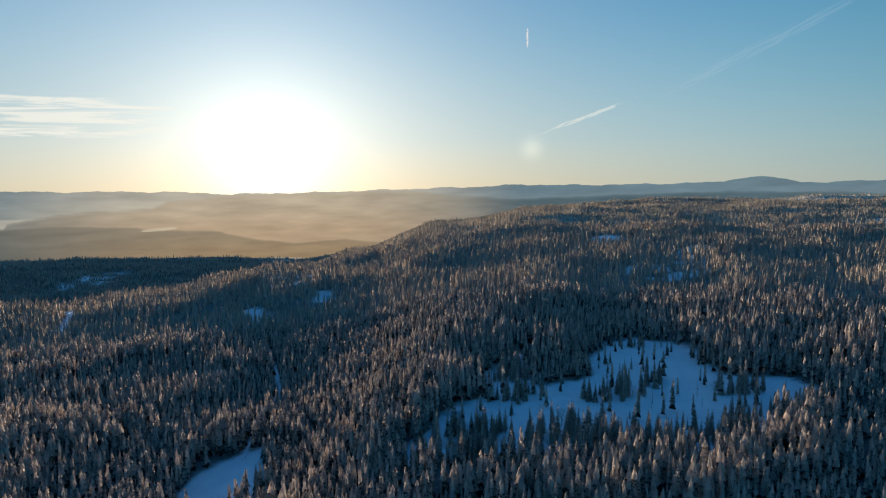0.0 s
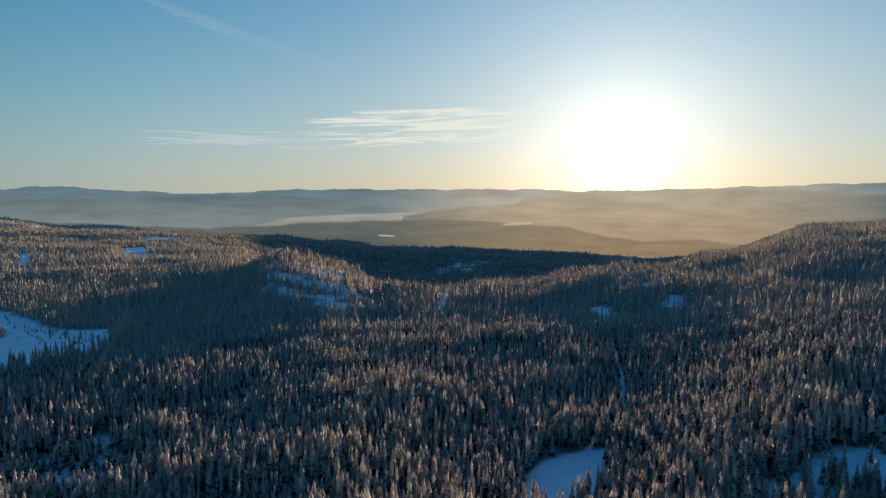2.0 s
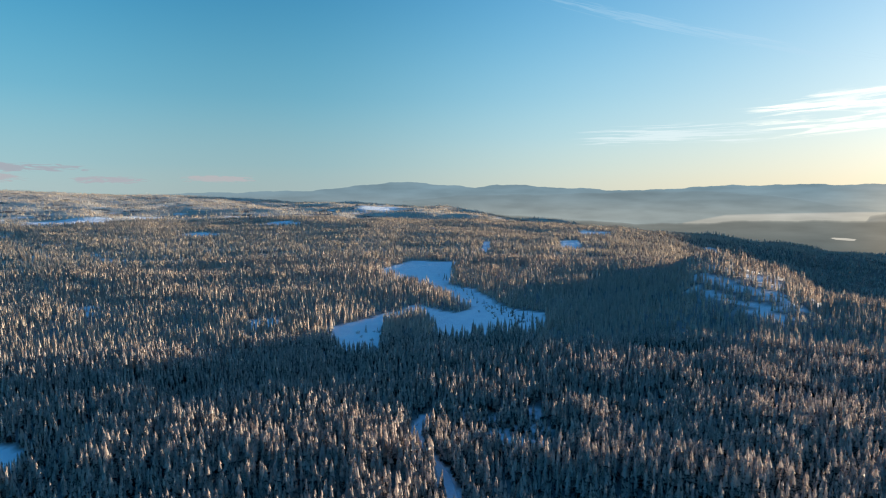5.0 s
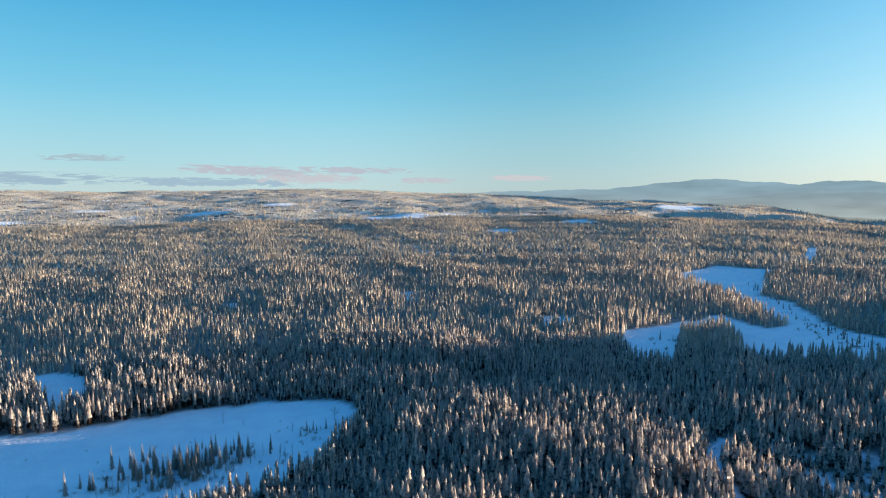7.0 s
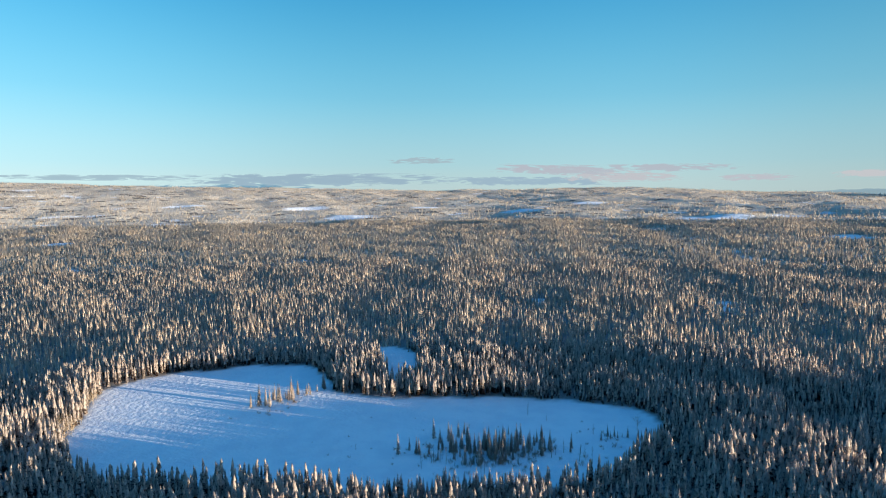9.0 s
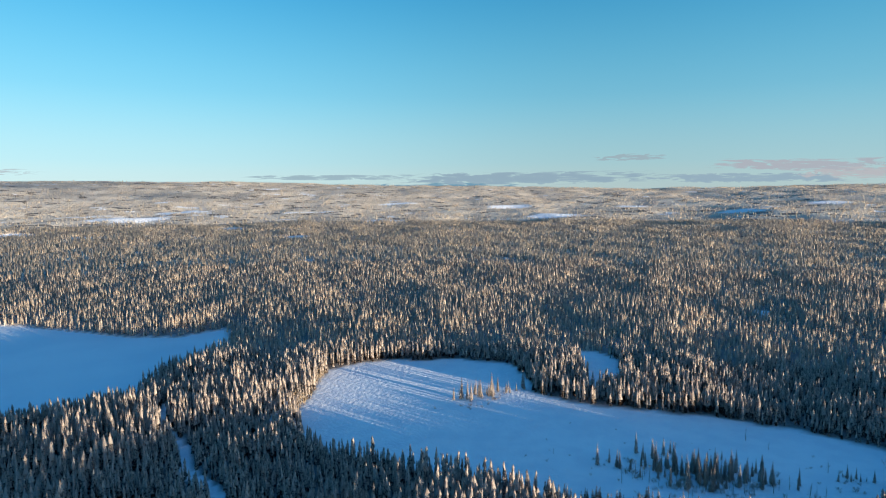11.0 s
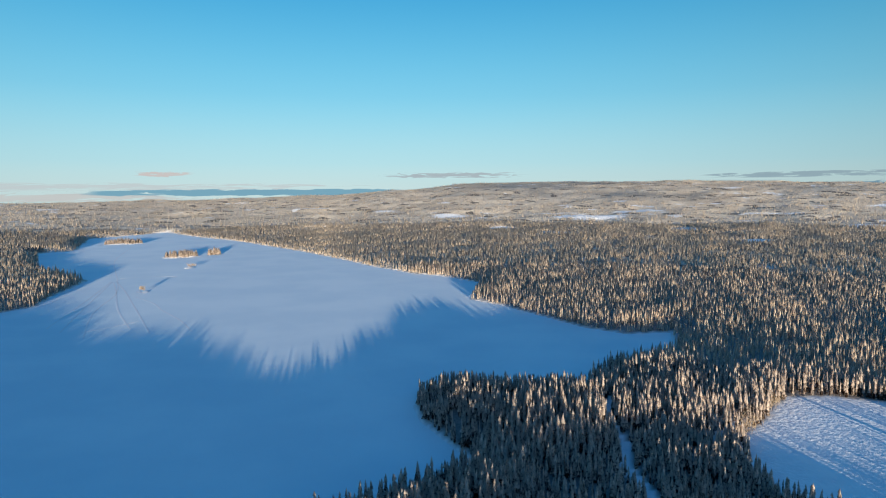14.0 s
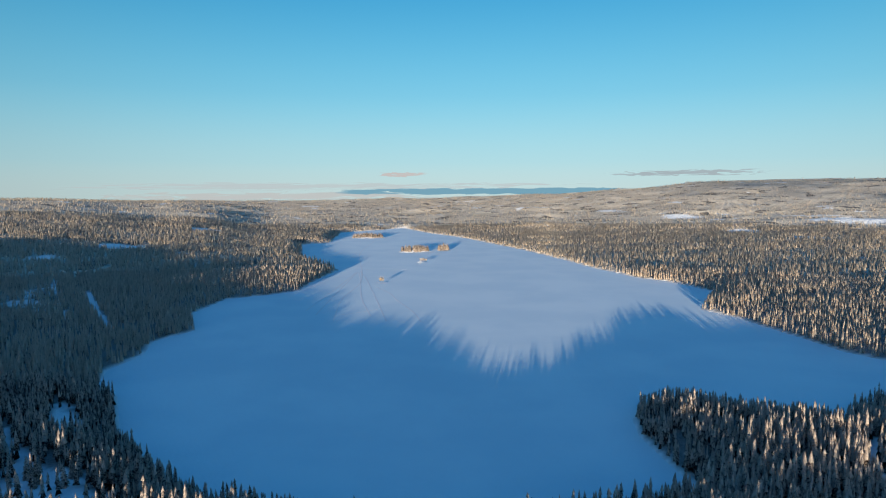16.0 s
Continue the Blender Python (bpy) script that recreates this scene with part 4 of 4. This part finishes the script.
def cluster(seed, count, x, y, a, b, turn, low, high):
    g = random.Random(seed)
    out = []
    for _ in range(count):
        u, v = g.gauss(0, 0.5) * a, g.gauss(0, 0.5) * b
        c, s = math.cos(radians(turn)), math.sin(radians(turn))
        out.append((x + u * c - v * s, y + u * s + v * c, g.uniform(low, high)))
    return out


SLIM = lambda k: spruce(40 + k, 0.72, 0.12, 1.0, "bog_spruce")
# tree islands in the snowy meadow
plant("bog_spruce", SLIM, 5, cluster(1, 26, -236, -277, 26, 5, -15, 0.5, 1.35), "slim frosted bog spruce on the snowy meadow", "tree", "meadow trees", 12)
plant("bog_spruce", SLIM, 5, cluster(2, 120, -237, -141, 30, 15, 130, 0.45, 1.1), "slim frosted bog spruce on the snowy meadow", "tree", "meadow trees", 13)
plant("snag", snag, 4, cluster(3, 36, -231, -133, 38, 13, 130, 0.5, 1.0), "thin dead grey tree standing in snow", "tree", "dead trees", 14)
plant("snag", snag, 4, cluster(4, 10, -236, -277, 24, 5, -15, 0.4, 0.9), "thin dead grey tree standing in snow", "tree", "dead trees", 15)
plant("snag", snag, 4, [(-289, -150, 0.9), (-287, -138, 0.5), (-251, -102, 0.8), (-283, -111, 0.7), (-241, -92, 0.7), (-267, -74, 1.0), (-202, -193, 0.4), (-170, -200, 0.45)], "thin dead grey tree standing in snow", "tree", "dead trees", 16)
plant("birch", birch, 3, [(-283, -76, 1.0), (-267, -66, 0.9), (-300, -95, 1.0), (-250, -80, 0.9), (-232, -82, 0.7), (-292, -84, 0.6)] + cluster(64, 16, -230, -135, 34, 16, 130, 0.4, 0.8), "bare tan birch with frosted twigs beside the meadow", "tree", "birches", 17)
plant("birch", birch, 3, cluster(5, 84, -152, -354, 64, 6, 56, 0.5, 1.0), "bare tan birch with frosted twigs beside the meadow", "tree", "birches", 18)
plant("shrub", shrub, 4, [(-250, -196, 0.5), (-238, -216, 0.5), (-212, -207, 0.5), (-154, -212, 1.4), (-212, -178, 0.8), (-190, -199, 0.6), (-160, -222, 0.8)] + cluster(6, 70, -230, -135, 38, 17, 130, 0.7, 1.5) + cluster(61, 20, -226, -270, 28, 8, 10, 0.6, 1.1) + cluster(62, 18, -275, -105, 22, 16, 50, 0.4, 0.9) + cluster(63, 40, -222, -150, 60, 40, 130, 0.3, 0.7),
      "small bare frosted shrub poking through snow", "shrub", "meadow shrubs", 19)
# trees scattered over the marsh clearing on the hill
MARSH_TREES = [(55, 210, 1.0), (89, 214, 0.9), (113, 246, 1.15), (45, 214, 1.3), (47, 216, 1.0), (39, 199, 0.9), (30, 194, 1.0), (32, 197, 0.8), (36, 200, 1.2), (42, 208, 0.95), (54, 211, 0.6), (72, 244, 0.8), (29, 194, 0.8), (23, 214, 0.5), (26, 236, 0.6), (114, 250, 0.5), (95, 267, 0.9), (90, 215, 0.7), (113, 230, 0.9), (65, 252, 0.5), (77, 193, 0.9), (34, 220, 0.4), (10, 209, 0.5)]
plant("spruce", lambda k: spruce(k), 7, MARSH_TREES + cluster(7, 10, 15, 200, 14, 7, 20, 0.4, 0.7), "frost-dusted spruce standing alone on the marsh", "tree", "marsh trees", 20)
for k, (count, x, y, a, b, turn) in enumerate([(22, 31, 253, 11, 6, 5), (14, 36, 298, 12, 6, 0), (9, 64, 248, 7, 5, 0), (8, 90, 263, 7, 5, 0), (10, 99, 318, 9, 6, 0), (13, 64, 190, 15, 4, 0), (12, 104, 208, 13, 5, 0), (9, 10, 206, 8, 5, 20)]):
    plant("spruce", lambda q: spruce(q), 7, cluster(90 + k, count, x, y, a, b, turn, 0.55, 1.05), "frost-dusted spruce in a clump on the marsh", "tree", "marsh trees", 90 + k)
for k, (count, x, y, a, b) in enumerate([(46, 11, 219, 15, 6), (60, 71, 199, 16, 7), (16, 43, 217, 9, 4), (34, 31, 278, 10, 6), (16, 76, 252, 8, 5), (8, 34, 208, 5, 4), (20, 121, 246, 10, 5), (26, 52, 200, 12, 5), (30, 94, 202, 10, 6)]):
    plant("marsh_spruce", lambda q: spruce(60 + q, 0.8, 0.14, 1.0, "marsh_spruce"), 5, cluster(130 + k, count * 2 // 3, x, y, a, b, 0, 0.65, 1.35), "slim frosted spruce in a dense clump on the marsh", "tree", "marsh trees", 130 + k)
    plant("birch", birch, 3, cluster(150 + k, count // 3, x, y, a, b, 0, 0.6, 1.1), "bare tan birch with frosted twigs on the marsh", "tree", "birches", 150 + k)
plant("birch", birch, 3, cluster(110, 16, 64, 189, 18, 4, 0, 0.7, 1.1) + cluster(111, 16, 104, 205, 14, 6, 0, 0.7, 1.2) + cluster(112, 14, 9, 206, 8, 5, 20, 0.6, 0.9) + cluster(113, 16, 19, 178, 11, 5, 10, 0.5, 0.9) + cluster(114, 8, 36, 200, 6, 4, 0, 0.8, 1.2), "bare tan birch with frosted twigs on the marsh", "tree", "birches", 115)
plant("bog_spruce", SLIM, 5, cluster(8, 20, 66, 208, 34, 14, 8, 0.3, 0.8) + cluster(9, 12, 82, 280, 26, 30, 60, 0.3, 0.9) + cluster(10, 24, 112, 222, 26, 8, 20, 0.4, 1.0), "slim frosted bog spruce on the snowy marsh", "tree", "marsh trees", 21)
plant("snag", snag, 4, cluster(11, 14, 78, 225, 40, 22, 20, 0.5, 0.95), "thin dead grey tree standing in snow", "tree", "dead trees", 22)
plant("birch", birch, 3, cluster(41, 12, 8, 205, 14, 6, 40, 0.35, 0.6) + cluster(42, 10, 62, 190, 18, 5, 0, 0.4, 0.8), "bare tan birch with frosted twigs on the marsh", "tree", "birches", 42)
plant("bog_spruce", SLIM, 5, cluster(43, 26, -290, -86, 22, 9, 110, 0.25, 0.65), "slim frosted bog spruce at the meadow's edge", "tree", "meadow trees", 43)
plant("spruce", lambda k: spruce(k), 7, [(63, 163, 1.5)], "tall broad spruce heavy with snow", "tree", "forest trees below", 23)
plant("bog_spruce", SLIM, 5, cluster(12, 30, -258, 112, 30, 26, 60, 0.25, 0.6), "slim frosted bog spruce in a thinned clearing", "tree", "clearing trees", 24)
plant("shrub", shrub, 4, cluster(13, 110, -264, 122, 44, 34, 60, 0.5, 1.1), "small bare frosted shrub poking through snow", "shrub", "clearing shrubs", 25)
plant("spruce", lambda k: spruce(k), 7, cluster(14, 16, 250, -160, 26, 14, 20, 0.7, 1.3), "broad spruce with snow-laden boughs by the shore", "tree", "shore trees", 26)
# scrub and small trees scattered over the open bog
plant("bog_spruce", SLIM, 5, cluster(120, 26, -505, 255, 40, 14, 170, 0.4, 0.9) + cluster(121, 16, -480, 120, 26, 22, 60, 0.35, 0.8) + cluster(122, 24, -680, 262, 110, 12, 172, 0.4, 0.8), "slim frosted bog spruce on the open bog", "tree", "bog trees", 120)
plant("shrub", shrub, 4, cluster(123, 40, -540, 250, 80, 22, 172, 0.8, 1.6) + cluster(124, 20, -480, 120, 28, 24, 60, 0.8, 1.5), "small bare frosted shrub poking through snow", "shrub", "bog shrubs", 123)
# wooded islands
for k, (x, y, a, b, turn) in enumerate(ISLANDS):
    if a > 15:
        g = random.Random(50 + k)
        spots = []
        while len(spots) < min(95, int(a * b * 0.13) + 10):
            u, v = g.uniform(-1, 1), g.uniform(-1, 1)
            if u * u + v * v < 0.8:
                c, s = math.cos(radians(turn)), math.sin(radians(turn))
                spots.append((x + u * a * c - v * b * s, y + u * a * s + v * b * c, g.uniform(0.8, 1.4)))
        plant("island_spruce", lambda q: spruce(80 + q, 1.6, 0.04, 0.7, "island_spruce"), 3, spots, "frosted spruce on a small lake island", "tree", "island trees", 60 + k)
    else:
        plant("shrub", shrub, 4, cluster(70 + k, 7, x, y, a * 0.6, b * 0.6, 0, 1.5, 3.0), "bare shrub on a tiny lake islet", "shrub", "islet shrubs", 60 + k)


# ---- tracks ----


def track(name, line, half, label, category, lift=0.05):
    """A strip of packed snow laid along a line."""
    p = [Vector((x, y)) for x, y in line]
    fine = []
    for i in range(len(p) - 1):
        for k in range(12):
            t = k / 12
            q0, q1, q2, q3 = p[max(i - 1, 0)], p[i], p[i + 1], p[min(i + 2, len(p) - 1)]
            fine.append(0.5 * ((2 * q1) + (q2 - q0) * t + (2 * q0 - 5 * q1 + 4 * q2 - q3) * t * t + (3 * q1 - q0 - 3 * q2 + q3) * t ** 3))
    fine.append(p[-1])
    bm = bmesh.new()
    spots = []
    for i, q in enumerate(fine):
        d = (fine[min(i + 1, len(fine) - 1)] - fine[max(i - 1, 0)]).normalized()
        side = Vector((-d.y, d.x))
        for w, up in ((-1.0, -0.02), (-0.8, 1.0), (-0.5, 0.45), (0.5, 0.45), (0.8, 1.0), (1.0, -0.02)):
            e = q + side * half * w
            spots.append((e.x, e.y, 0.03 + lift * up))
    spots = np.array(spots)
    levels = np.maximum(0.0, height(spots[:, 0], spots[:, 1])) + spots[:, 2]
    rows = [[bm.verts.new((spots[i + k, 0], spots[i + k, 1], levels[i + k])) for k in range(6)] for i in range(0, len(spots), 6)]
    for a, b in zip(rows, rows[1:]):
        for k in range(5):
            bm.faces.new((a[k], a[k + 1], b[k + 1], b[k]))
    bmesh.ops.recalc_face_normals(bm, faces=bm.faces)
    me = bpy.data.meshes.new(name)
    bm.to_mesh(me)
    bm.free()
    me.materials.append(M_SNOW)
    return tagged(new(name, me), label, category, kind="structure")


for line in ([(366, -522), (436, -640), (490, -765), (560, -880), (640, -1000), (760, -1190), (900, -1480)], [(346, -563), (420, -660), (505, -790), (560, -870)], [(318, -548), (420, -690), (500, -800), (566, -885)],
             [(283, -559), (318, -606), (368, -660), (402, -702), (450, -745)], [(575, -903), (545, -934), (498, -940)], [(405, -545), (452, -640), (510, -760), (565, -875)], [(430, -560), (470, -655), (520, -770), (570, -880)],
             [(360, -600), (372, -570), (385, -548)]):
    track("snowmobile_track", line, 0.9, "packed snowmobile track across the snowy lake ice", "track", 0.06)
for line, half in ROADS[:5]:
    track("forest_road", line, half * 0.8, "narrow snow-covered forest road with ploughed edges", "road", 0.35)
